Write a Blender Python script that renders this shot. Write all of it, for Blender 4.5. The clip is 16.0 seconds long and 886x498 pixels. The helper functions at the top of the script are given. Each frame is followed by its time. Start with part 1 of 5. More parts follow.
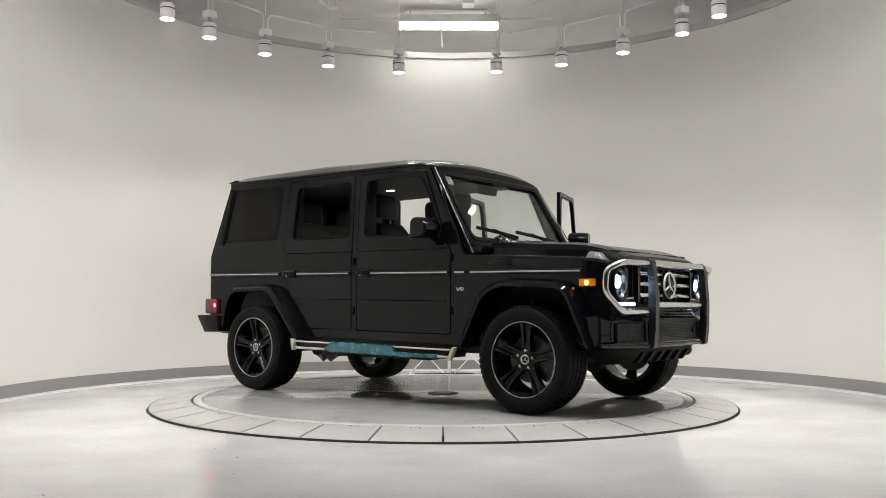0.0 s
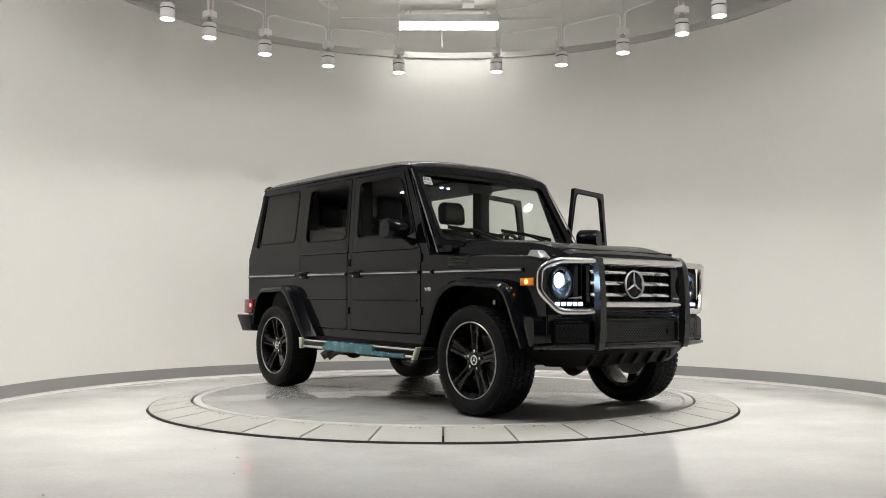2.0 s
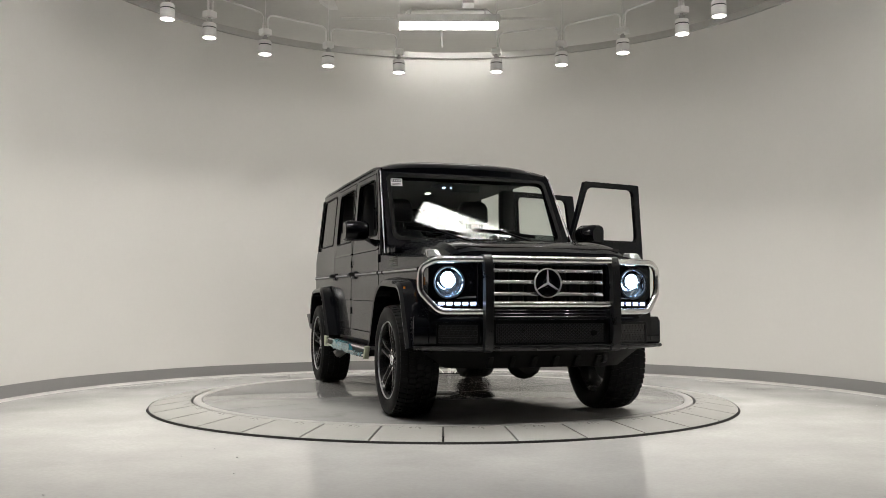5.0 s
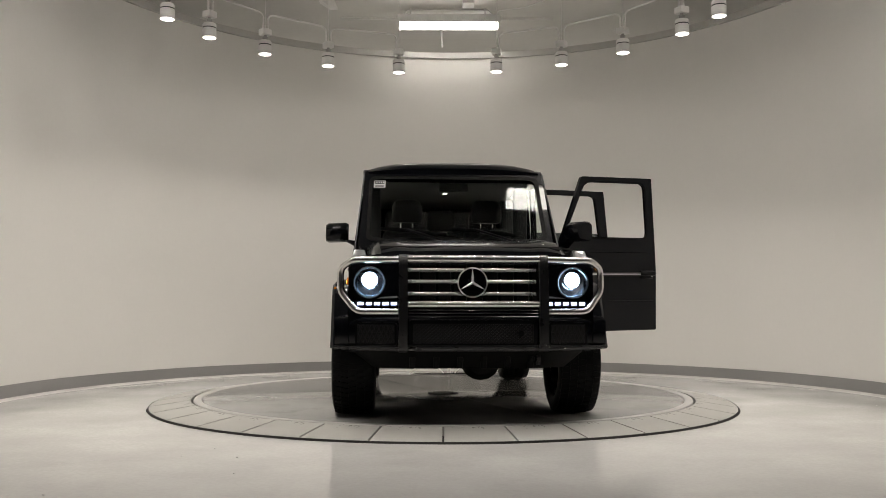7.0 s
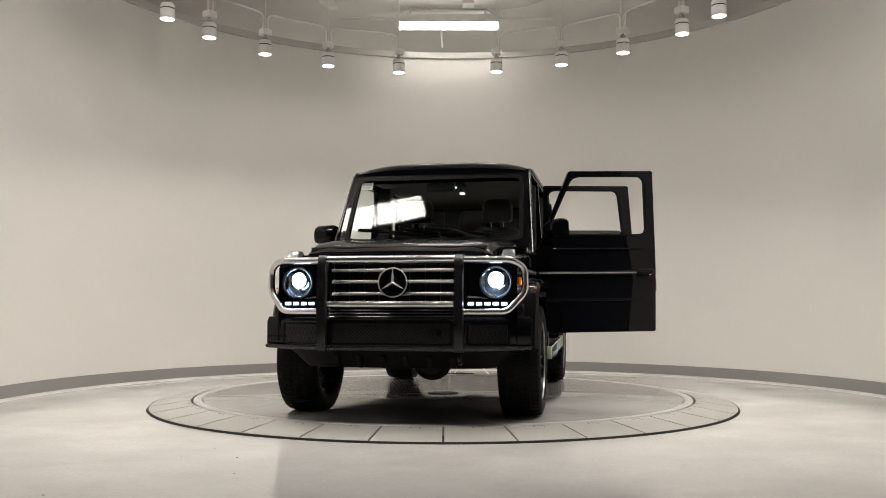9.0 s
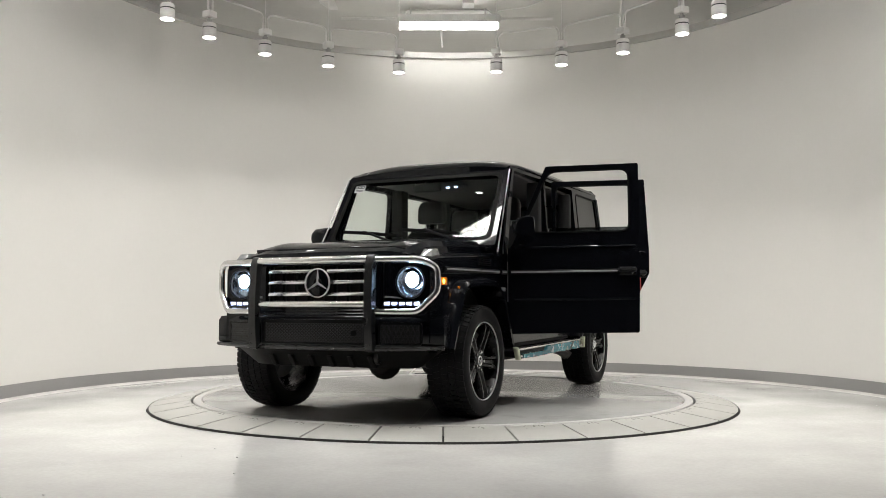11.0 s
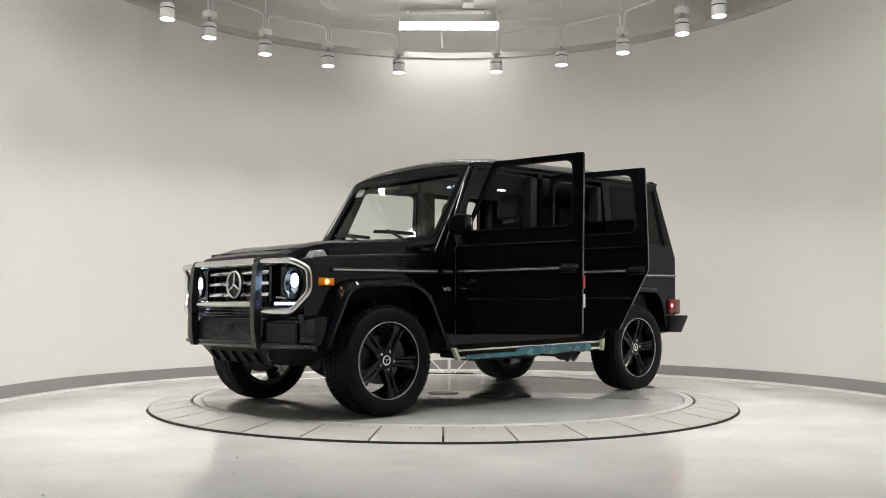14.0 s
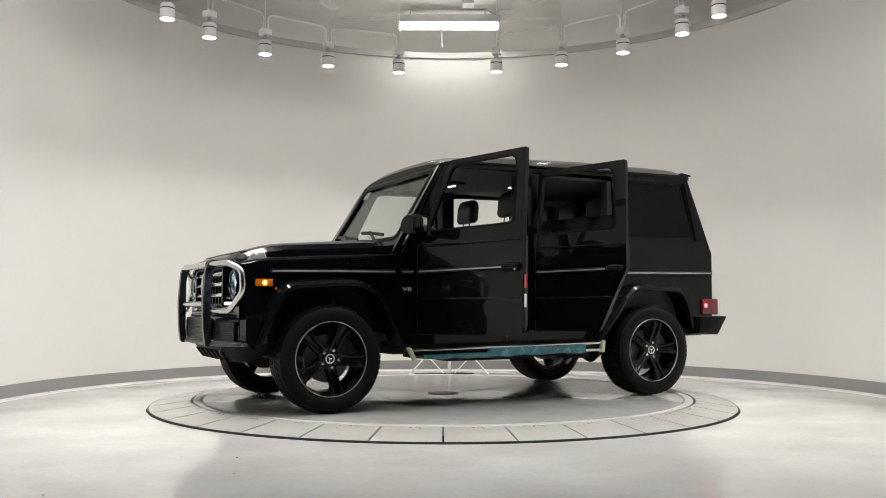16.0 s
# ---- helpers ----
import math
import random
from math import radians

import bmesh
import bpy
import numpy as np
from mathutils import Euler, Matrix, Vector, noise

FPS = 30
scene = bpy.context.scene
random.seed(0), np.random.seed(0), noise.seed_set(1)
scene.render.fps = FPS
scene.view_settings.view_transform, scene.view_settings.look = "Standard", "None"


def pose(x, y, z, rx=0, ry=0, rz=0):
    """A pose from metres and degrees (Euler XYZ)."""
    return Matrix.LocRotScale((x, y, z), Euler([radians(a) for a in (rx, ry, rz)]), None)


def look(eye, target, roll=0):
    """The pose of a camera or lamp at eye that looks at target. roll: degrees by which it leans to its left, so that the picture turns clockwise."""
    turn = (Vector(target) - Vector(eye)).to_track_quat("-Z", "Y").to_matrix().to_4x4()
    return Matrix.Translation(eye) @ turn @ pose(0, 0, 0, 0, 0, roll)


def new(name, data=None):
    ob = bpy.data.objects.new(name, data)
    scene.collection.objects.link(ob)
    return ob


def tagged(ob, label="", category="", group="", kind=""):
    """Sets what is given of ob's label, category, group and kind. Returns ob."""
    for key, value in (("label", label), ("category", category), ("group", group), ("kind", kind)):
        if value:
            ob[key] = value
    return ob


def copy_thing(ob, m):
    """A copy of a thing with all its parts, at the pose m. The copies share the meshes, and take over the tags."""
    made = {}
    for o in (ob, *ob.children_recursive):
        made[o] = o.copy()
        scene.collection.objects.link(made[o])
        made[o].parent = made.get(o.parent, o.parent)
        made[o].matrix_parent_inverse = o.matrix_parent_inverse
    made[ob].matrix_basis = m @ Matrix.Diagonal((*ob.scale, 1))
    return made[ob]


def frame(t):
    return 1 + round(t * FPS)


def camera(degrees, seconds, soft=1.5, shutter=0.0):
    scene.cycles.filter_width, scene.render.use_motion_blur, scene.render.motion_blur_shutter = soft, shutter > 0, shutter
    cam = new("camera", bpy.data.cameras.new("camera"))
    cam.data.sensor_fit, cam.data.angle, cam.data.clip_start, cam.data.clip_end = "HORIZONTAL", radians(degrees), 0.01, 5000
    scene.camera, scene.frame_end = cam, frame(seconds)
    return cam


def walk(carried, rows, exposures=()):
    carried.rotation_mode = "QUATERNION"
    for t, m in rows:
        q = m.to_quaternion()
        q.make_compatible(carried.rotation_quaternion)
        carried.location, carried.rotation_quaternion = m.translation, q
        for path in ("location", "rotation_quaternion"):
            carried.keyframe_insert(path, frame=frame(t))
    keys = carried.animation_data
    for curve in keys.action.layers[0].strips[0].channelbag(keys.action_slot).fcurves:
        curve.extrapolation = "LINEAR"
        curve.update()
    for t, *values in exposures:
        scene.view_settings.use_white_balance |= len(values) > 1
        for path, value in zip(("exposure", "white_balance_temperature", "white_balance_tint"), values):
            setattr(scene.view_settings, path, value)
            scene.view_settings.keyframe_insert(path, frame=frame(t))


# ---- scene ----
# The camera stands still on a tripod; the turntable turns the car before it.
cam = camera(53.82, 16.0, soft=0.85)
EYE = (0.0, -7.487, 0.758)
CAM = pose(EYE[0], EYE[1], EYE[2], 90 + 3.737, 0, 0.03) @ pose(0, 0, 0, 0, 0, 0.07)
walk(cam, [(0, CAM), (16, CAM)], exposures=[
    (0, 0.0, 6500, 10), (3.6, 0.0, 6500, 10), (4.2, -0.03, 6500, 10), (6.2, -0.58, 6850, 12), (8.4, -0.46, 6950, 13),
    (9.2, -0.25, 6950, 13), (11.2, 0.0, 6500, 10), (16, 0.0, 6500, 10)])


def heading(t):
    """The turntable's turn in degrees at t seconds."""
    return -36.464 - 7.1246 * t - 2.115 * (t - 8) ** 2 / 64


# ---- light ----
world = bpy.data.worlds.new("world")
scene.world = world
world.use_nodes = True
world.node_tree.nodes["Background"].inputs[0].default_value = (0.9, 0.95, 1, 1)
world.node_tree.nodes["Background"].inputs[1].default_value = 0.02
FZ = -0.039  # the floor; the turntable stands a little proud of it
LAMP_Z, LAMP_C, LAMP_R = 3.45, (-0.035, -0.175), 2.68
LAMP_ANGLES = [163.6, 150.3, 134.7, 118.2, 100.4, 76.1, 59.6, 43.4, 26.4, 14.2, 178, -1, 194, -15, 210, -30, 226, -46, 243, -63, 261, -81]
SPOT_W = 6.5
FILL_STRIP_W = 44.0
scene.view_settings.exposure = 0.0


def lamp_place(a):
    return (LAMP_C[0] + LAMP_R * math.cos(radians(a)), LAMP_C[1] + LAMP_R * math.sin(radians(a)))


for a in LAMP_ANGLES:
    li = bpy.data.lights.new("spot_light", "AREA")
    li.shape, li.size, li.spread, li.energy = "DISK", 0.11, radians(78), SPOT_W
    li.color = (1.0, 0.972, 0.925)
    o = new("spot_light", li)
    x, y = lamp_place(a)
    o.matrix_basis = look((x, y, LAMP_Z - 0.03), (x, y - 0.001, 0))
# two unseen fill lamps behind the wall, added to brighten the ceiling
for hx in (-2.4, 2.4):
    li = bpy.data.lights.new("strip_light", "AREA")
    li.shape, li.size, li.size_y, li.energy, li.color = "RECTANGLE", 2.4, 0.2, FILL_STRIP_W, (1, 0.97, 0.92)
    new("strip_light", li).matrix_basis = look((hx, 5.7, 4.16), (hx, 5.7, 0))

# ---- materials ----
def mat(name, base, rough=0.5, metal=0.0, var=0.12, scale=6.0, fine=60.0, bump=0.0, coat=0.0, rvar=0.08, spec=0.5, glow=None, power=0.0):
    """A surface with variation at two scales in colour and gloss, and a fine relief."""
    m = bpy.data.materials.new(name)
    m.use_nodes = True
    nt = m.node_tree
    b = nt.nodes["Principled BSDF"]
    tc = nt.nodes.new("ShaderNodeTexCoord")
    n1, n2 = nt.nodes.new("ShaderNodeTexNoise"), nt.nodes.new("ShaderNodeTexNoise")
    n1.inputs["Scale"].default_value, n1.inputs["Detail"].default_value = scale, 5
    n2.inputs["Scale"].default_value, n2.inputs["Detail"].default_value = fine, 3
    for n in (n1, n2):
        nt.links.new(tc.outputs["Object"], n.inputs["Vector"])
    mx = nt.nodes.new("ShaderNodeMath")
    mx.operation = "MULTIPLY_ADD"
    nt.links.new(n2.outputs[0], mx.inputs[0])
    mx.inputs[1].default_value = 0.35
    nt.links.new(n1.outputs[0], mx.inputs[2])
    ramp = nt.nodes.new("ShaderNodeMapRange")
    ramp.inputs[1].default_value, ramp.inputs[2].default_value = 0.4, 0.95
    ramp.inputs[3].default_value, ramp.inputs[4].default_value = 1 - var, 1 + var
    nt.links.new(mx.outputs[0], ramp.inputs[0])
    sc = nt.nodes.new("ShaderNodeVectorMath")
    sc.operation = "SCALE"
    sc.inputs[0].default_value = base
    nt.links.new(ramp.outputs[0], sc.inputs["Scale"])
    nt.links.new(sc.outputs[0], b.inputs["Base Color"])
    rr = nt.nodes.new("ShaderNodeMapRange")
    rr.inputs[1].default_value, rr.inputs[2].default_value = 0.35, 1.0
    rr.inputs[3].default_value, rr.inputs[4].default_value = max(0.01, rough - rvar), min(1, rough + rvar)
    nt.links.new(mx.outputs[0], rr.inputs[0])
    nt.links.new(rr.outputs[0], b.inputs["Roughness"])
    b.inputs["Metallic"].default_value = metal
    b.inputs["Coat Weight"].default_value = coat
    b.inputs["Coat Roughness"].default_value = 0.012
    b.inputs["Specular IOR Level"].default_value = spec
    if bump:
        bp = nt.nodes.new("ShaderNodeBump")
        bp.inputs["Strength"].default_value, bp.inputs["Distance"].default_value = bump, 0.004
        nt.links.new(mx.outputs[0], bp.inputs["Height"])
        nt.links.new(bp.outputs[0], b.inputs["Normal"])
    if glow:
        b.inputs["Emission Color"].default_value = (*glow, 1)
        b.inputs["Emission Strength"].default_value = power
    return m


def glass(name, tint, gloss_rough=0.0, gloss=0.014):
    """A thin pane: see-through with a tint, and a mirror gloss that grows towards grazing."""
    m = bpy.data.materials.new(name)
    m.use_nodes = True
    nt = m.node_tree
    nt.nodes.remove(nt.nodes["Principled BSDF"])
    tr, gl, mix, lw, pw, fr = (nt.nodes.new("ShaderNode" + k) for k in ("BsdfTransparent", "BsdfGlossy", "MixShader", "LayerWeight", "Math", "MapRange"))
    tr.inputs[0].default_value = (*tint, 1)
    gl.inputs["Roughness"].default_value = gloss_rough
    pw.operation = "POWER"
    pw.inputs[1].default_value = 4.0
    nt.links.new(lw.outputs["Facing"], pw.inputs[0])
    nt.links.new(pw.outputs[0], fr.inputs[0])
    fr.inputs[3].default_value, fr.inputs[4].default_value = gloss, 0.8
    nt.links.new(fr.outputs[0], mix.inputs[0])
    nt.links.new(tr.outputs[0], mix.inputs[1])
    nt.links.new(gl.outputs[0], mix.inputs[2])
    nt.links.new(mix.outputs[0], nt.nodes["Material Output"].inputs[0])
    return m


def stained(name, base, rough, stains, amount, var=0.10, bump=0.03, centre=0.0, each=False):
    """A worn floor: broad cloudy stains, fine speckle, and a dirty patch round the origin where asked."""
    m = mat(name, base, rough, 0, var, 1.3, 45, bump, 0, 0.10)
    nt = m.node_tree
    b = nt.nodes["Principled BSDF"]
    src = b.inputs["Base Color"].links[0].from_socket
    tc = nt.nodes.new("ShaderNodeTexCoord")
    n = nt.nodes.new("ShaderNodeTexNoise")
    n.inputs["Scale"].default_value, n.inputs["Detail"].default_value, n.inputs["Roughness"].default_value = stains, 4 if each else 8, 0.5 if each else 0.65
    where = tc.outputs["Object"]
    if each:
        # every piece shows another stretch of the pattern
        oi, mv = nt.nodes.new("ShaderNodeObjectInfo"), nt.nodes.new("ShaderNodeVectorMath")
        mv.operation = "MULTIPLY_ADD"
        nt.links.new(oi.outputs["Random"], mv.inputs[0])
        mv.inputs[1].default_value = (31.0, 17.0, 7.0)
        nt.links.new(where, mv.inputs[2])
        where = mv.outputs[0]
    nt.links.new(where, n.inputs["Vector"])
    rg = nt.nodes.new("ShaderNodeMapRange")
    rg.inputs[1].default_value, rg.inputs[2].default_value = (0.35, 0.8) if each else (0.52, 0.72)
    rg.inputs[3].default_value, rg.inputs[4].default_value = 0.0, amount
    nt.links.new(n.outputs[0], rg.inputs[0])
    fac = rg.outputs[0]
    if centre:
        ln = nt.nodes.new("ShaderNodeVectorMath")
        ln.operation = "LENGTH"
        nt.links.new(tc.outputs["Object"], ln.inputs[0])
        r2 = nt.nodes.new("ShaderNodeMapRange")
        r2.inputs[1].default_value, r2.inputs[2].default_value = 0.05, centre
        r2.inputs[3].default_value, r2.inputs[4].default_value = 0.75, 0.0
        nt.links.new(ln.outputs["Value"], r2.inputs[0])
        ml = nt.nodes.new("ShaderNodeMath")
        ml.operation = "MULTIPLY"
        nt.links.new(r2.outputs[0], ml.inputs[0])
        mr = nt.nodes.new("ShaderNodeMapRange")
        mr.inputs[1].default_value, mr.inputs[2].default_value = 0.35, 0.6
        nt.links.new(n.outputs[0], mr.inputs[0])
        nt.links.new(mr.outputs[0], ml.inputs[1])
        ad = nt.nodes.new("ShaderNodeMath")
        ad.operation = "MAXIMUM"
        nt.links.new(ml.outputs[0], ad.inputs[0])
        nt.links.new(fac, ad.inputs[1])
        fac = ad.outputs[0]
    mix = nt.nodes.new("ShaderNodeMix")
    mix.data_type = "RGBA"
    nt.links.new(fac, mix.inputs[0])
    nt.links.new(src, mix.inputs[6])
    mix.inputs[7].default_value = (base[0] * 0.28, base[1] * 0.27, base[2] * 0.25, 1)
    nt.links.new(mix.outputs[2], b.inputs["Base Color"])
    return m


WALL = mat("wall_paint", (0.80, 0.787, 0.755), 0.75, 0, 0.025, 0.7, 25, 0.05)
BASE = mat("baseboard_vinyl", (0.30, 0.295, 0.29), 0.55, 0, 0.06, 2, 40)
COVE = mat("cove_paint", (0.55, 0.54, 0.52), 0.5, 0, 0.08, 3, 40)
UPPER = mat("upper_wall_paint", (0.78, 0.77, 0.735), 0.85, 0, 0.06, 0.8, 20)
CEIL = mat("ceiling_paint", (0.74, 0.73, 0.70), 0.85, 0, 0.06, 0.9, 20)
DARKROOM = mat("dark_hall_paint", (0.16, 0.158, 0.156), 0.8, 0, 0.15, 0.8, 20)
# the ceiling paint again, darkened where unseen to dim the car's reflections
DARKCEIL = mat("hall_ceiling_paint", (0.42, 0.415, 0.405), 0.85, 0, 0.12, 0.8, 20)
FLOOR = stained("floor_epoxy", (0.56, 0.553, 0.541), 0.11, 2.2, 0.10, bump=0.006)
DISC = stained("turntable_steel_paint", (0.31, 0.308, 0.303), 0.15, 3.0, 0.3, bump=0.01, centre=1.45)
TILE = stained("ring_plate_coat", (0.40, 0.396, 0.375), 0.32, 2.2, 0.16, bump=0.003, each=True)
PIT = mat("pit_dark", (0.03, 0.03, 0.03), 0.9)
WHITE = mat("white_metal_paint", (0.86, 0.85, 0.83), 0.45, 0, 0.05, 8, 60)
LEDGE = mat("ledge_paint", (0.56, 0.55, 0.525), 0.6, 0, 0.05, 3, 40)
GREYP = mat("grey_metal_paint", (0.42, 0.41, 0.40), 0.5, 0, 0.08)
LENS = mat("lamp_lens", (0.9, 0.88, 0.85), 0.4, glow=(1, 0.972, 0.925), power=30)
TUBE = mat("tube_lens", (0.9, 0.9, 0.88), 0.4, glow=(1, 0.99, 0.95), power=14.5)
PANEL = mat("panel_lens", (0.9, 0.9, 0.88), 0.4, glow=(1, 0.985, 0.95), power=60)
SEAL = mat("black_seal", (0.003, 0.003, 0.003), 0.5, 0, 0.2, 12, 120, spec=0.12)
BADGE = mat("bright_badge", (0.72, 0.72, 0.73), 0.32, 0.45, 0.06, 20, 90)
MESHBAR = mat("grille_mesh_plastic", (0.028, 0.028, 0.03), 0.35, 0, 0.2, 30, 120)
BRAKE = mat("brake_iron", (0.10, 0.10, 0.10), 0.5, 0.6, 0.2, 20, 100)
PAINT = mat("black_car_paint", (0.0033, 0.0038, 0.0055), 0.25, 0, 0.2, 2, 200, 0, 0.40, 0.03, spec=0.05)
PLASTIC = mat("black_plastic", (0.0045, 0.0045, 0.005), 0.33, 0, 0.25, 12, 200, 0.05, spec=0.15)
SATIN = mat("satin_black_metal", (0.007, 0.007, 0.0075), 0.30, 0, 0.2, 12, 150, 0.03)
UNDER = mat("underbody_dirt", (0.014, 0.013, 0.012), 0.75, 0, 0.4, 10, 80, 0.2)
RUBBER = mat("tyre_rubber", (0.0045, 0.0045, 0.005), 0.6, 0, 0.3, 14, 120, 0.15, spec=0.15)
RIM = mat("black_alloy", (0.0045, 0.0045, 0.005), 0.26, 0.0, 0.2, 10, 120, spec=0.28)
PILLAR_GLINT = mat("dark_pillar_trim", (0.22, 0.22, 0.225), 0.30, 0.7, 0.1, 6, 120)
PIPE = mat("dull_exhaust_steel", (0.16, 0.155, 0.15), 0.38, 0.8, 0.25, 12, 90)
HUBCOAT = mat("hub_cover_coat", (0.13, 0.128, 0.122), 0.35, 0, 0.35, 9, 70, 0.05)
DOME = mat("dome_lamp_lens", (0.9, 0.9, 0.88), 0.3, glow=(1, 0.97, 0.92), power=3)
CHROME = mat("chrome", (0.80, 0.80, 0.81), 0.20, 0.92, 0.05, 10, 80, 0, 0, 0.05)
STRIP = mat("brushed_trim", (0.55, 0.55, 0.555), 0.32, 0.7, 0.1, 6, 120)
STEEL = mat("stainless_steel", (0.62, 0.61, 0.60), 0.22, 1.0, 0.10, 9, 90)
LEATHER = mat("black_leather", (0.007, 0.0067, 0.0065), 0.5, 0, 0.25, 20, 150, 0.15)
TRIMDARK = mat("cabin_trim", (0.010, 0.010, 0.010), 0.65, 0, 0.2, 14, 100, 0.1)
HEADLINER = mat("headliner_cloth", (0.085, 0.083, 0.08), 0.9, 0, 0.06, 20, 300, 0.1)
AMBER = mat("amber_lens", (0.75, 0.22, 0.01), 0.2, 0, 0.1, 30, 120, 0, 0.6)
AMBERGLOW = mat("amber_bulb", (0.9, 0.5, 0.1), 0.3, glow=(1, 0.42, 0.06), power=7)
RED = mat("red_lens", (0.13, 0.006, 0.008), 0.2, 0, 0.1, 30, 120, 0, 0.6)
REDGLOW = mat("red_bulb", (0.9, 0.1, 0.1), 0.3, glow=(1, 0.06, 0.08), power=9)
XENON = mat("xenon_bulb", (0.9, 0.95, 1), 0.2, glow=(0.50, 0.72, 1.0), power=60)
LED = mat("daylight_led", (0.9, 0.95, 1), 0.2, glow=(0.52, 0.62, 1.0), power=6)
REFLECTOR = mat("lamp_reflector", (0.60, 0.65, 0.70), 0.15, 0.9, 0.3, 25, 90)
CLEARLENS = mat("clear_lamp_lens", (0.24, 0.245, 0.25), 0.12, 0.3, 0.25, 40, 140, 0.1, 0.7)
FILM = mat("blue_protective_film", (0.03, 0.16, 0.20), 0.25, 0, 0.3, 14, 60, 0.3, 0.3)
TAPE = mat("pale_green_tape", (0.50, 0.54, 0.40), 0.7, 0, 0.12, 25, 120, 0.1)
PAPER = mat("sticker_paper", (0.75, 0.75, 0.74), 0.6, 0, 0.03)
INK = mat("sticker_ink", (0.03, 0.03, 0.035), 0.6)
REDINK = mat("red_ink", (0.5, 0.05, 0.05), 0.6)
SCREEN_GLASS = glass("windscreen_glass", (0.90, 0.935, 0.915))
DOOR_GLASS = glass("door_glass", (0.92, 0.94, 0.935))
DARK_GLASS = glass("privacy_glass", (0.10, 0.105, 0.11), gloss=0.022)
LAMP_GLASS = glass("headlamp_glass", (0.90, 0.93, 0.96))
for gm in (SCREEN_GLASS, DOOR_GLASS, DARK_GLASS, LAMP_GLASS):
    gm.use_transparent_shadow = True


# ---- mesh tools ----
def part(name, bm, material, parent=None, label="", m=None, angle=35):
    """Links a bmesh as one mesh object, under a thing or a part."""
    bmesh.ops.recalc_face_normals(bm, faces=bm.faces[:])
    me = bpy.data.meshes.new(name)
    bm.to_mesh(me)
    bm.free()
    me.shade_smooth()
    me.set_sharp_from_angle(angle=radians(angle))
    me.materials.append(material)
    ob = new(name, me)
    if parent is not None:
        ob.parent = parent
    if m is not None:
        ob.matrix_basis = m
    if label:
        tagged(ob, label)
    return ob


def again(ob, m, parent=None):
    """One more of the same piece, on the same mesh."""
    o = new(ob.name.split(".")[0], ob.data)
    o.parent = parent if parent is not None else ob.parent
    o.matrix_basis = m
    if "label" in ob:
        o["label"] = ob["label"]
    return o


def flip(bm):
    """The mirror image across the car's middle plane."""
    c = bm.copy()
    for v in c.verts:
        v.co.y = -v.co.y
    bmesh.ops.reverse_faces(c, faces=c.faces[:])
    return c


def both(name, bm, material, parent, label=""):
    c = flip(bm)
    return part(name, bm, material, parent, label), part(name, c, material, parent, label)


def box(bm, x0, x1, y0, y1, z0, z1, bev=0.0, seg=2):
    vs = [bm.verts.new(p) for p in ((x0, y0, z0), (x1, y0, z0), (x1, y1, z0), (x0, y1, z0), (x0, y0, z1), (x1, y0, z1), (x1, y1, z1), (x0, y1, z1))]
    fs = [bm.faces.new([vs[i] for i in f]) for f in ((3, 2, 1, 0), (4, 5, 6, 7), (0, 1, 5, 4), (1, 2, 6, 5), (2, 3, 7, 6), (3, 0, 4, 7))]
    if bev:
        es = {e for f in fs for e in f.edges}
        bmesh.ops.bevel(bm, geom=list(es), offset=bev, segments=seg, affect="EDGES", profile=0.5)
    return bm


def hexa(bm, pts, bev=0.0):
    """A solid of eight corners: four of the bottom, four of the top."""
    vs = [bm.verts.new(p) for p in pts]
    fs = [bm.faces.new([vs[i] for i in f]) for f in ((3, 2, 1, 0), (4, 5, 6, 7), (0, 1, 5, 4), (1, 2, 6, 5), (2, 3, 7, 6), (3, 0, 4, 7))]
    if bev:
        es = {e for f in fs for e in f.edges}
        bmesh.ops.bevel(bm, geom=list(es), offset=bev, segments=2, affect="EDGES", profile=0.5)
    return bm


def rounded(pts, r=0.25, n=2):
    """Corner cutting of a closed outline."""
    for _ in range(n):
        out = []
        for i, p in enumerate(pts):
            q = pts[(i + 1) % len(pts)]
            out.append(tuple(a + (b - a) * r for a, b in zip(p, q)))
            out.append(tuple(a + (b - a) * (1 - r) for a, b in zip(p, q)))
        pts = out
    return pts


def fillet(pts, r, n=5, closed=True):
    """Rounds the corners of an outline with arcs of about r."""
    out = []
    k = len(pts)
    for i in range(k):
        if not closed and i in (0, k - 1):
            out.append(Vector(pts[i]))
            continue
        a, p, b = Vector(pts[i - 1]), Vector(pts[i]), Vector(pts[(i + 1) % k])
        d = min(r, (a - p).length * 0.45, (b - p).length * 0.45)
        s, e = p + (a - p).normalized() * d, p + (b - p).normalized() * d
        for j in range(n + 1):
            t = j / n
            out.append(s * (1 - t) ** 2 + p * 2 * t * (1 - t) + e * t * t)
    return [tuple(v) for v in out]


def prism(bm, outer, holes, y0, y1, plane="xz"):
    """A plate of an outline with holes, from y0 to y1 across its plane."""
    def at(u, v, w):
        return {"xz": (u, w, v), "yz": (w, u, v), "xy": (u, v, w)}[plane]
    layers = []
    loops = [outer] + list(holes)
    for w in (y0, y1):
        edges, rings = [], []
        for lp in loops:
            vs = [bm.verts.new(at(u, v, w)) for u, v in lp]
            edges += [bm.edges.new((vs[i], vs[(i + 1) % len(vs)])) for i in range(len(vs))]
            rings.append(vs)
        nrm = {"xz": (0, 1, 0), "yz": (1, 0, 0), "xy": (0, 0, 1)}[plane]
        bmesh.ops.triangle_fill(bm, edges=edges, use_beauty=True, use_dissolve=False, normal=nrm)
        layers.append(rings)
    for a, b in zip(*layers):
        for i in range(len(a)):
            j = (i + 1) % len(a)
            bm.faces.new((a[i], a[j], b[j], b[i]))
    return bm


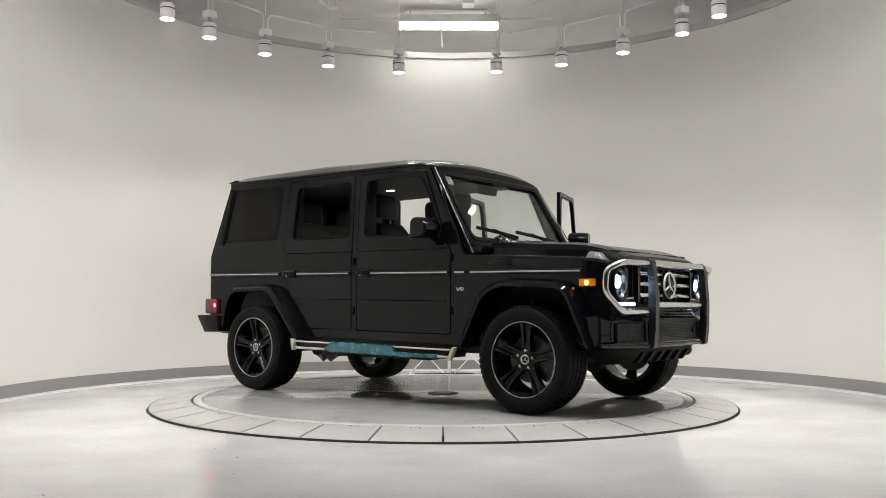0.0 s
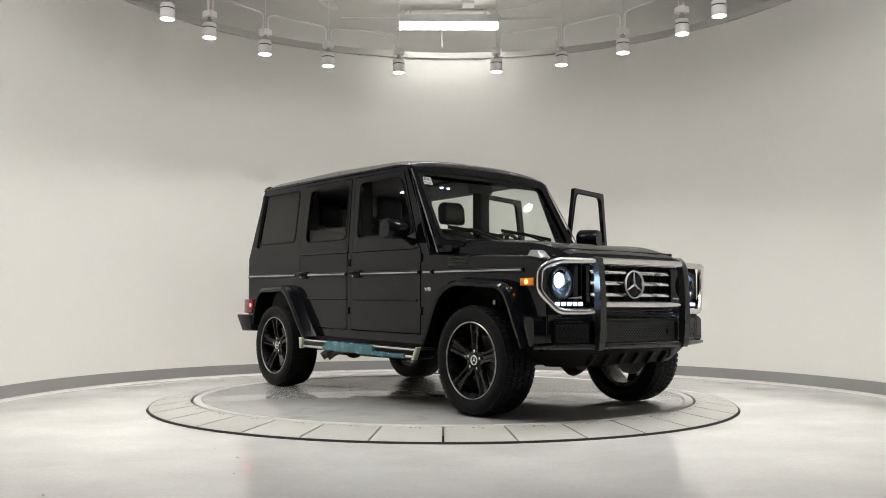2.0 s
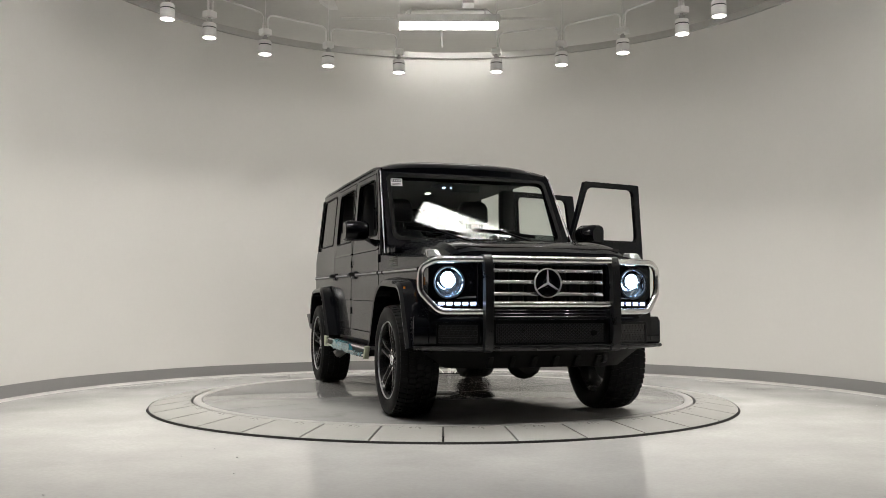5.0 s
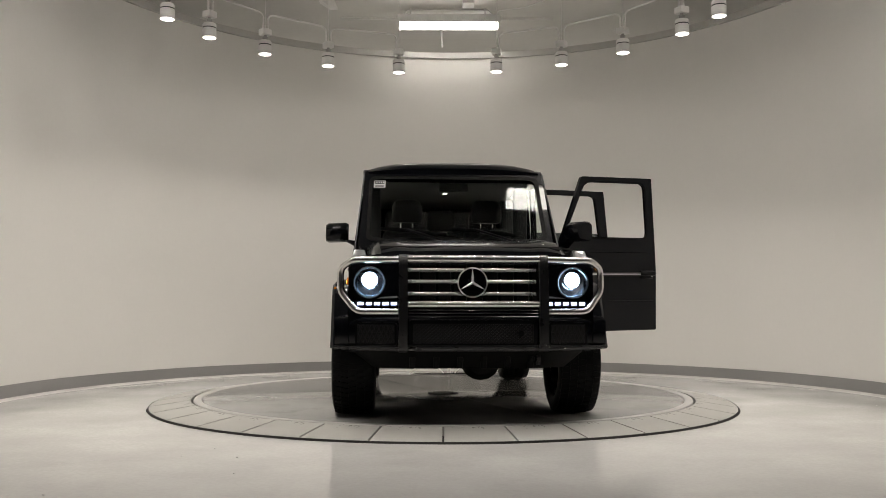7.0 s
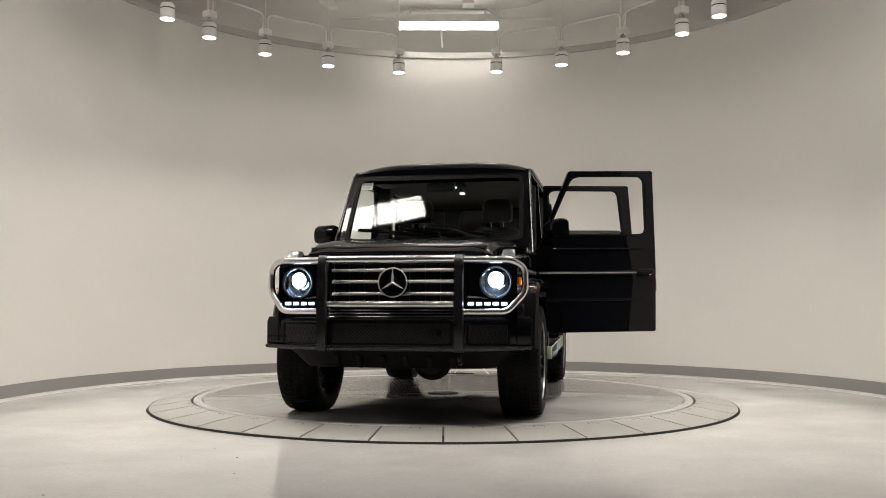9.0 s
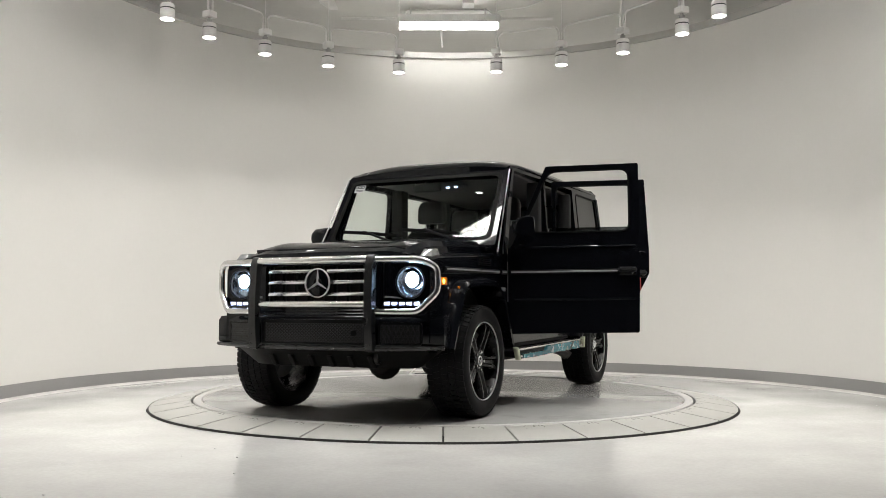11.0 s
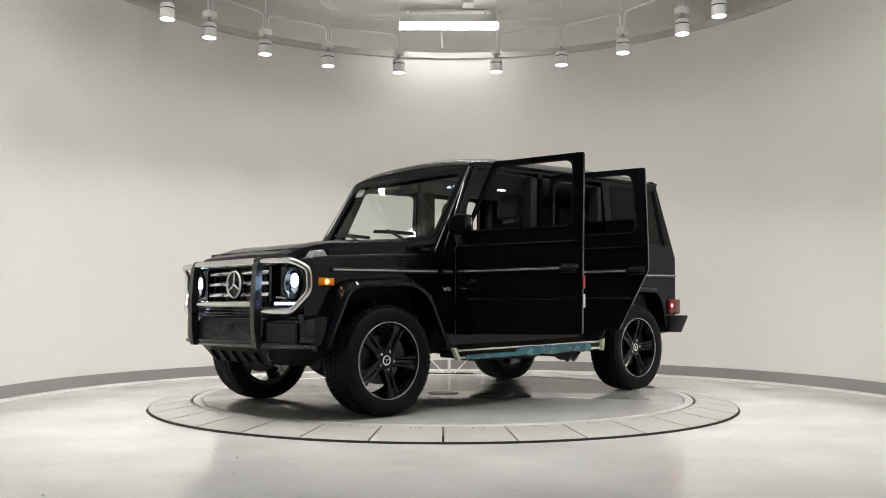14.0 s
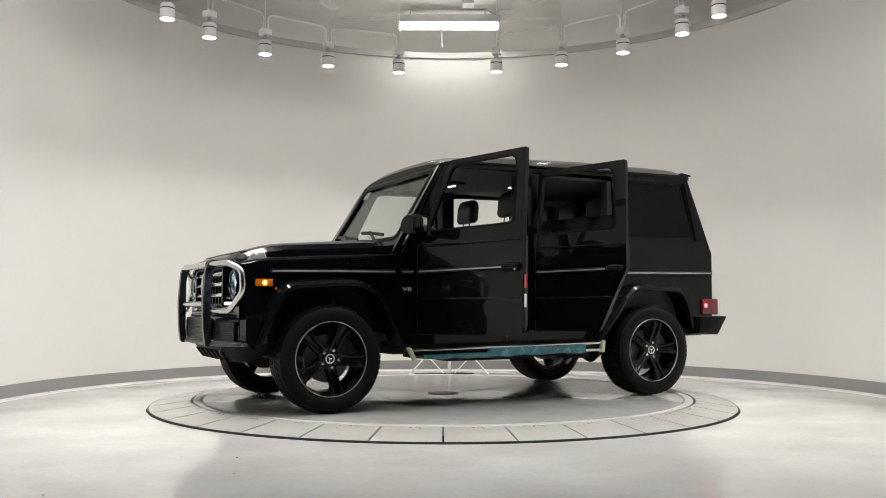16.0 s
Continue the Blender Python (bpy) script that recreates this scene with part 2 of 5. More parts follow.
def tube(bm, pts, r, n=10, closed=False, flat=(1, 1)):
    """A round bar along a path, with parallel frames."""
    P = [Vector(p) for p in pts]
    k = len(P)
    rings = []
    nrm = None
    for i in range(k):
        if closed:
            d = P[(i + 1) % k] - P[i - 1]
        else:
            d = P[min(i + 1, k - 1)] - P[max(i - 1, 0)]
        d.normalize()
        if nrm is None:
            nrm = d.orthogonal().normalized() if abs(d.z) > 0.9 else d.cross(Vector((0, 0, 1))).normalized()
        nrm = (nrm - d * nrm.dot(d)).normalized()
        bi = d.cross(nrm)
        rings.append([bm.verts.new(P[i] + nrm * math.cos(2 * math.pi * j / n) * r * flat[0] + bi * math.sin(2 * math.pi * j / n) * r * flat[1]) for j in range(n)])
    for i in range(k if closed else k - 1):
        a, b = rings[i], rings[(i + 1) % k]
        for j in range(n):
            bm.faces.new((a[j], a[(j + 1) % n], b[(j + 1) % n], b[j]))
    if not closed:
        bm.faces.new(rings[0]), bm.faces.new(rings[-1])
    return bm


def lathe(bm, prof, n=32, c=(0, 0, 0), axis="z", closed=False, caps=True):
    """A turned solid: prof is a list of (radius, height along the axis)."""
    rings = []
    for r, h in prof:
        ring = []
        for j in range(n):
            a = 2 * math.pi * j / n
            u, v = r * math.cos(a), r * math.sin(a)
            p = {"z": (u, v, h), "y": (u, h, v), "x": (h, u, v)}[axis]
            ring.append(bm.verts.new((p[0] + c[0], p[1] + c[1], p[2] + c[2])))
        rings.append(ring)
    m = len(rings)
    for i in range(m if closed else m - 1):
        a, b = rings[i], rings[(i + 1) % m]
        for j in range(n):
            bm.faces.new((a[j], a[(j + 1) % n], b[(j + 1) % n], b[j]))
    if caps and not closed:
        for ring in (rings[0], rings[-1]):
            if (ring[0].co - ring[n // 2].co).length > 1e-5:
                bm.faces.new(ring)
    return bm


def loft(bm, rows, closed=False, cap=False):
    V = [[bm.verts.new(p) for p in row] for row in rows]
    for i in range(len(V) - 1):
        k = len(V[i])
        for j in range(k if closed else k - 1):
            bm.faces.new((V[i][j], V[i][(j + 1) % k], V[i + 1][(j + 1) % k], V[i + 1][j]))
    if cap and closed:
        bm.faces.new(V[0]), bm.faces.new(V[-1])
    return bm


def B():
    return bmesh.new()


# ---- the booth ----
WC, WR, WTOP = (0.128, -0.43), 3.81, 3.875


def arc_wall(bm, r0, r1, z0, z1, a0=-44, a1=224, n=134):
    rows = []
    for i in range(n + 1):
        a = radians(a0 + (a1 - a0) * i / n)
        c, s = math.cos(a), math.sin(a)
        rows.append([(WC[0] + r * c, WC[1] + r * s, z) for r, z in ((r0, z0), (r1, z0), (r1, z1), (r0, z1))])
    return loft(bm, rows, closed=True, cap=True)


def circle(r, n=128, c=(0, 0)):
    return [(c[0] + r * math.cos(2 * math.pi * i / n), c[1] + r * math.sin(2 * math.pi * i / n)) for i in range(n)]


HX, HY0, HY1, HZ = 7.0, -13.0, 7.2, 4.37
floor = part("floor", prism(B(), [(-HX, -4.7), (HX, -4.7), (HX, HY1), (-HX, HY1)], [circle(2.392)], FZ - 0.12, FZ, "xy"), FLOOR)
tagged(floor, "pale grey glossy epoxy floor with scuffs and stains", "floor", kind="structure")
hall_floor = part("floor_hall", box(B(), -HX, HX, HY0, -4.7, FZ - 0.12, FZ), DARKROOM)
tagged(hall_floor, "dark floor of the hall outside the booth", "floor", kind="structure")
pit = part("pit_floor", lathe(B(), [(0.0, -0.155), (2.3915, -0.155), (2.3915, -0.130), (0.0, -0.130)], 96), PIT)
tagged(pit, "dark steel pit under the turntable", "floor", kind="structure")
wall = part("wall_curved", arc_wall(B(), WR, WR + 0.14, FZ, WTOP), WALL)
tagged(wall, "off-white painted curved wall of the photo booth", "wall", kind="structure")
bb = part("baseboard", arc_wall(B(), WR - 0.010, WR - 0.0005, FZ, 0.090), BASE)
tagged(bb, "mid grey vinyl baseboard along the curved wall", "baseboard", kind="structure")
cv = part("trim", loft(B(), [[(WC[0] + r * math.cos(radians(a)), WC[1] + r * math.sin(radians(a)), z) for r, z in ((WR - 0.011, FZ), (WR - 0.011, FZ + 0.022), (WR - 0.022, FZ + 0.010), (WR - 0.045, FZ + 0.001))] for a in range(-44, 225, 2)]), COVE)
tagged(cv, "pale cove strip at the foot of the baseboard", "trim", kind="structure")
lip = part("trim", arc_wall(B(), WR - 0.035, WR + 0.16, WTOP + 0.001, WTOP + 0.075), LEDGE)
tagged(lip, "white ledge along the top of the curved wall", "trim", kind="structure")
for nm, (x0, x1, y0, y1) in {"wall_north": (-HX, HX, HY1, HY1 + 0.15), "wall_south": (-HX, HX, HY0 - 0.15, HY0), "wall_west": (-HX - 0.15, -HX, HY0, HY1), "wall_east": (HX, HX + 0.15, HY0, HY1)}.items():
    w = part(nm, box(B(), x0, x1, y0, y1, FZ, HZ), UPPER if nm == "wall_north" else DARKROOM)
    tagged(w, "plain painted hall wall outside the booth", "wall", kind="structure")
c1 = part("ceiling", box(B(), -HX, HX, 1.6, HY1, HZ, HZ + 0.15), CEIL)
tagged(c1, "grey painted ceiling over the booth", "ceiling", kind="structure")
# out of view: darker colour here keeps reflections in the bonnet low
c2 = part("ceiling", box(B(), -HX, HX, HY0, 1.6, HZ, HZ + 0.15), DARKCEIL)
tagged(c2, "unseen front part of the ceiling, coloured darker to dim reflections", "ceiling", kind="structure")


# ---- turntable ----
def sector(bm, r0, r1, a0, a1, z0, za, zb, n=6):
    """A ring plate that slopes from za inside to zb outside."""
    rows = []
    for i in range(n + 1):
        a = a0 + (a1 - a0) * i / n
        rows.append([(r * math.cos(a), r * math.sin(a), z) for r, z in ((r0, z0), (r1, z0), (r1, zb - 0.003), (r1 - 0.004, zb), (r0 + 0.004, za), (r0, za - 0.003))])
    return loft(bm, rows, closed=True, cap=True)


TOP = 0.018
turn = tagged(new("turntable"), "round grey car turntable set flush in the floor", "turntable")
disc_bm = lathe(B(), [(0.0, TOP - 0.07), (1.972, TOP - 0.07), (1.972, TOP - 0.004), (1.966, TOP), (0.0, TOP)], 128)
disc = part("disc", disc_bm, DISC, turn, "grey coated steel platform with a dirty middle")
part("rim_band", lathe(B(), [(1.978, TOP - 0.06), (2.044, TOP - 0.06), (2.044, TOP - 0.004), (2.038, TOP + 0.002), (1.984, TOP + 0.002), (1.978, TOP - 0.003)], 128, closed=True), GREYP, disc, "pale steel band round the platform")
part("hub_cover", lathe(B(), [(0.0, TOP), (0.13, TOP), (0.13, TOP + 0.005), (0.12, TOP + 0.007), (0.0, TOP + 0.007)], 32), HUBCOAT, disc, "dirty hub cover with bolts")
for i in range(6):
    a = math.pi * i / 3
    part("bolt", lathe(B(), [(0.0, TOP + 0.007), (0.011, TOP + 0.007), (0.011, TOP + 0.012), (0.0, TOP + 0.012)], 6, c=(0.09 * math.cos(a), 0.09 * math.sin(a), 0)), STEEL, disc)
for a in (20, 110, 200, 290):
    part("seam", hexa(B(), [Matrix.Rotation(radians(a), 4, "Z") @ Vector((x, y, TOP - 0.002 + z)) for z in (0, 0.0028) for x, y in ((0.14, -0.0012), (1.95, -0.0012), (1.95, 0.0012), (0.14, 0.0012))]), HUBCOAT, disc)
part("edge_seal", lathe(B(), [(2.376, FZ - 0.06), (2.388, FZ - 0.06), (2.388, FZ + 0.004), (2.384, FZ + 0.012), (2.376, FZ + 0.012)], 128, closed=True), UNDER, turn, "black rubber edge round the ramp ring")
NT = 34
step = 2 * math.pi / NT
plate = part("plate", sector(B(), 2.062, 2.374, -math.pi / 2 + 0.0030, -math.pi / 2 + step - 0.0030, -0.09, TOP, FZ + 0.016), TILE, turn, "sloping grey cover plate of the ring")
for i in range(1, NT):
    again(plate, pose(0, 0, 0, 0, 0, 360 * i / NT))


# ---- lamps over the booth ----
def make_spot():
    e = tagged(new("ceiling_spot"), "white cylinder spotlight hung from conduit, lit", "spotlight", "ring of spotlights")
    z = LAMP_Z
    part("housing", lathe(B(), [(0.050, z + 0.012), (0.066, z), (0.069, z + 0.002), (0.069, z + 0.095), (0.064, z + 0.097), (0.064, z + 0.107), (0.069, z + 0.109), (0.069, z + 0.135), (0.060, z + 0.150), (0.0, z + 0.152)], 28), WHITE, e)
    part("vent_band", lathe(B(), [(0.0655, z + 0.0975), (0.0665, z + 0.0975), (0.0665, z + 0.1065), (0.0655, z + 0.1065)], 28, closed=True), INK, e, "black vent band")
    part("lens", lathe(B(), [(0.0, z + 0.004), (0.059, z + 0.004), (0.059, z + 0.011), (0.0, z + 0.011)], 24), LENS, e, "glowing frosted lens")
    part("swivel", lathe(lathe(B(), [(0.0, z + 0.150), (0.016, z + 0.150), (0.016, z + 0.21), (0.0, z + 0.21)], 10), [(0.0, z + 0.168), (0.028, z + 0.172), (0.028, z + 0.192), (0.0, z + 0.196)], 12), GREYP, e)
    part("junction_box", box(B(), -0.052, 0.052, -0.052, 0.052, z + 0.21, z + 0.275, 0.006), WHITE, e, "white junction box")
    part("hanger", tube(B(), [(0, 0, z + 0.275), (0, 0, HZ)], 0.004, 6), WHITE, e, "thin threaded hanger rod")
    return e


spot0 = make_spot()
for i, a in enumerate(LAMP_ANGLES):
    x, y = lamp_place(a)
    m = pose(x, y, 0, 0, 0, a)
    if i == 0:
        spot0.matrix_basis = m
    else:
        copy_thing(spot0, m)
order = sorted(LAMP_ANGLES)
for a, b in zip(order, order[1:]):
    if 100 < a + 25 and a < 80 < b:
        continue
    pa, pb = Vector((*lamp_place(a), LAMP_Z + 0.275)), Vector((*lamp_place(b), LAMP_Z + 0.275))
    d = (pb - pa).normalized()
    s, e = pa + d * 0.03, pb - d * 0.03
    up = Vector((0, 0, 0.17))
    path = fillet([s, s + up, e + up, e], 0.10, 6, closed=False)
    c = part("conduit", tube(B(), path, 0.0105, 8), WHITE)
    tagged(c, "white bent electrical conduit between two spotlights", "conduit", "lamp conduits")
fx = tagged(new("tube_fixture"), "white lit strip light hung over the wall", "strip light")
part("channel", box(B(), -0.56, 0.68, 2.83, 2.97, 4.177, 4.27, 0.008), WHITE, fx)
part("diffuser", prism(B(), fillet([(2.84, 4.175), (2.96, 4.175), (2.95, 4.108), (2.85, 4.108)], 0.025, 4), [], -0.535, 0.655, "yz"), TUBE, fx, "glowing diffuser")
for sx in (-0.553, 0.657):
    part("end_cap", box(B(), sx, sx + 0.017, 2.835, 2.965, 4.103, 4.175, 0.003), WHITE, fx)
part("support_bar", tube(B(), [(-1.25, 2.9, 4.235), (1.32, 2.9, 4.235)], 0.018, 8), WHITE, fx)
part("cord", tube(B(), fillet([(-0.50, 2.9, 4.27), (-0.46, 2.9, 4.345), (0.54, 2.9, 4.345), (0.60, 2.9, 4.27)], 0.05, 5, False), 0.007, 6), WHITE, fx)
part("cord", tube(B(), fillet([(0.62, 2.9, 4.27), (0.66, 2.85, 4.32), (1.0, 2.75, 4.33), (1.25, 2.55, HZ)], 0.08, 5, False), 0.007, 6), WHITE, fx)
for x in (-0.4, 0.5):
    part("hanger", tube(B(), [(x, 2.9, 4.29), (x, 2.9, HZ)], 0.008, 6), WHITE, fx)
pipe = part("pipe", tube(B(), [(-0.02, 3.5, 4.06), (-0.035, 3.5, HZ)], 0.014, 8), WHITE)
tagged(pipe, "short white pipe drop behind the wall", "pipe")
bx = part("ceiling_box", box(B(), 0.22, 0.36, 2.55, 2.75, 4.31, HZ, 0.01), WHITE)
tagged(bx, "white square box on the ceiling", "junction box")
br = part("ceiling_brace", hexa(B(), [(-1.36, 2.62, 4.29), (-1.26, 2.62, 4.29), (-1.26, 2.74, 4.29), (-1.36, 2.74, 4.29), (-1.48, 2.52, HZ), (-1.30, 2.52, HZ), (-1.30, 2.74, HZ), (-1.48, 2.74, HZ)]), WHITE)
tagged(br, "white painted steel ceiling brace", "brace")
# added housings for the two fill lamps, out of sight below the wall top
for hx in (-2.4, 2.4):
    hf = tagged(new("strip_fixture"), "added fill strip light hidden behind the booth wall", "strip light", "hall strip lights")
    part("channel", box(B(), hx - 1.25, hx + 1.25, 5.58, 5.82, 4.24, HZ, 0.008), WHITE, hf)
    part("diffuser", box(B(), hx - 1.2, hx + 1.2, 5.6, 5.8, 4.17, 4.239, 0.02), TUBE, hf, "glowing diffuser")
for px in (1.57, -1.57):
    pf = tagged(new("panel_fixture"), "long lit white ceiling panel over the booth", "ceiling light", "ceiling panels")
    part("frame", prism(B(), [(px - 0.64, -1.64), (px + 0.64, -1.64), (px + 0.64, -1.32), (px - 0.64, -1.32)], [[(px - 0.61, -1.61), (px + 0.61, -1.61), (px + 0.61, -1.35), (px - 0.61, -1.35)]], HZ - 0.05, HZ, "xy"), WHITE, pf)
    part("diffuser", box(B(), px - 0.61, px + 0.61, -1.61, -1.35, HZ - 0.04, HZ - 0.02), PANEL, pf, "glowing diffuser")
# a small folding stand against the back wall, seen under the car
st = tagged(new("folding_stand"), "white folding wire stand on the floor by the wall", "stand")
SX, SY = 0.068, 2.80
part("pole", tube(B(), [(SX, SY, FZ), (SX, SY, 0.60)], 0.018, 8), WHITE, st)
for sx in (-1, 1):
    part("leg", tube(B(), [(SX + sx * 0.46, SY - 0.05, FZ + 0.006), (SX + sx * 0.26, SY, 0.18)], 0.008, 6), WHITE, st)
    part("leg", tube(B(), [(SX + sx * 0.06, SY + 0.03, FZ + 0.006), (SX + sx * 0.26, SY, 0.18)], 0.008, 6), WHITE, st)
    part("brace", tube(B(), [(SX + sx * 0.26, SY, 0.18), (SX, SY, 0.55)], 0.008, 6), WHITE, st)
cable = part("cable", tube(B(), fillet([(-0.33, 2.77, FZ + 0.01), (-0.28, 2.72, FZ + 0.01), (-0.13, 2.79, FZ + 0.01), (-0.17, 2.87, FZ + 0.01), (0.05, 2.77, FZ + 0.01), (0.26, 2.75, FZ + 0.01), (0.38, 2.83, FZ + 0.01), (0.12, 2.89, FZ + 0.01)], 0.06, 5, False), 0.006, 6), PLASTIC)
tagged(cable, "thin black cable lying loose on the floor", "cable")

CHIPS = [(-2.048, -1.876, FZ, 0.010), (-1.278, -2.541, FZ, 0.008), (-1.082, -2.85, FZ, 0.011), (-0.994, -3.281, FZ, 0.009), (-1.681, -3.758, FZ, 0.010), (2.061, -1.883, FZ, 0.008), (-1.951, -2.827, FZ, 0.007), (-1.388, -2.796, FZ, 0.007), (3.481, -0.407, FZ, 0.009)]
SCUFFS = [(-1.77, -2.92, 0.06, 4), (-1.90, -3.01, 0.05, 24), (1.937, -2.747, 0.04, -15)]

# small chips and scuffs on the floor
rngd = random.Random(11)
for x, y, z, sz in CHIPS:
    b = B()
    bmesh.ops.create_icosphere(b, subdivisions=1, radius=sz * 0.65)
    for v in b.verts:
        v.co = (v.co.x * rngd.uniform(0.7, 1.4), v.co.y * rngd.uniform(0.6, 1.2), v.co.z * 0.45)
    low = min(v.co.z for v in b.verts)
    tagged(part("debris", b, BASE, None, "", pose(x, y, z - low, 0, 0, rngd.uniform(0, 180))), "tiny dark chip of dirt on the floor", "debris", "floor chips")
for x, y, l, a in SCUFFS:
    part("scuff", hexa(B(), [Matrix.Translation((x, y, FZ)) @ Matrix.Rotation(radians(a), 4, "Z") @ Vector(p) for p in ((-l, -0.004, -0.001), (l, -0.002, -0.001), (l, 0.002, -0.001), (-l, 0.005, -0.001), (-l * 0.8, -0.003, 0.0006), (l * 0.7, -0.001, 0.0006), (l * 0.7, 0.001, 0.0006), (-l * 0.8, 0.003, 0.0006))]), BASE, floor, "grey scuff on the floor")


# ---- the car: x forwards, y to its left, z up, standing on the disc ----
SIDE = 0.777


def shape(bm, dx=0.0, dy=0.0):
    """Upper sides lean in, and the whole body is a little nose-down; then moves the mesh to its own origin."""
    for v in bm.verts:
        x, y, z = v.co
        if abs(y) > 0.45 and z > 1.19:
            y -= math.copysign((z - 1.19) * 0.075 * min(1, (abs(y) - 0.45) / 0.25), y)
        v.co = (x - dx, y - dy, z - 0.014 * x)
    return bm


car = tagged(new("car"), "glossy black boxy off-road car with two open doors", "car")

F_ARCH = [(1.905, 0.50), (1.80, 0.73), (1.70, 0.93), (1.14, 0.965), (0.96, 0.87), (0.765, 0.47)]
R_ARCH = [(-0.895, 0.49), (-1.20, 0.86), (-1.32, 0.955), (-1.83, 0.94), (-1.93, 0.80), (-1.975, 0.60)]


def arch_path(pts, grow, cx, cz):
    """The arch line, drawn in towards the wheel's middle by grow."""
    out = []
    for x, z in fillet(pts, 0.10, 5, closed=False):
        d = Vector((x - cx, z - cz))
        k = 1 + grow / d.length
        out.append((cx + d.x * k, cz + d.y * k))
    return out


F_DOOR = [(0.648, 0.552), (0.652, 1.20), (0.622, 1.22), (0.365, 1.826), (-0.338, 1.836), (-0.338, 1.05), (-0.330, 0.552)]
R_DOOR = [(-0.384, 0.552), (-0.390, 1.05), (-0.390, 1.836), (-1.195, 1.838), (-1.225, 1.20), (-1.225, 1.02), (-0.985, 0.552)]
Q_WIN = [(-1.335, 1.33), (-2.070, 1.33), (-1.972, 1.81), (-1.30, 1.81)]


def side_shell():
    fa = arch_path(F_ARCH, -0.04, 1.35, 0.39)
    ra = arch_path(R_ARCH, -0.04, -1.50, 0.39)
    outer = [(-2.262, 0.64), (-2.268, 1.19), (-2.035, 1.872), (0.385, 1.868), (0.745, 1.200), (0.80, 1.148), (1.93, 1.065), (1.965, 1.03), (1.965, 0.56), (1.90, 0.53)]
    outer += fa + [(0.78, 0.485), (-0.90, 0.485)] + ra + [(-2.0, 0.60)]
    holes = [fillet(F_DOOR, 0.016, 3), fillet(R_DOOR, 0.016, 3), fillet(Q_WIN, 0.05, 4)]
    return shape(prism(B(), outer, holes, SIDE - 0.055, SIDE))


both("body_side", side_shell(), PAINT, car, "glossy black body side")


def inset(pts, d):
    """The outline moved inwards by d."""
    n = len(pts)
    area = sum(pts[i][0] * pts[(i + 1) % n][1] - pts[(i + 1) % n][0] * pts[i][1] for i in range(n))
    s = 1 if area > 0 else -1
    out = []
    for i in range(n):
        a, p, b = Vector(pts[i - 1]), Vector(pts[i]), Vector(pts[(i + 1) % n])
        u, w = (p - a).normalized(), (b - p).normalized()
        n1, n2 = Vector((-u.y, u.x)) * s, Vector((-w.y, w.x)) * s
        m = (n1 + n2).normalized()
        out.append(tuple(p + m * d / max(0.35, m.dot(n1))))
    return out


# quarter windows with their rubber seals
both("window_seal", shape(prism(B(), fillet(inset(Q_WIN, -0.007), 0.06, 4), [fillet(inset(Q_WIN, 0.006), 0.05, 4)], SIDE - 0.004, SIDE + 0.004)), SEAL, car, "black rubber window seal")
both("quarter_window", shape(prism(B(), fillet(inset(Q_WIN, 0.001), 0.05, 4), [], SIDE - 0.009, SIDE - 0.004)), DARK_GLASS, car, "dark privacy glass")


both("rear_vent", shape(prism(B(), fillet([(-2.138, 1.30), (-2.088, 1.30), (-1.984, 1.825), (-2.030, 1.825)], 0.012, 3), [], SIDE + 0.0005, SIDE + 0.016)), PLASTIC, car, "black vent strip behind the quarter window")


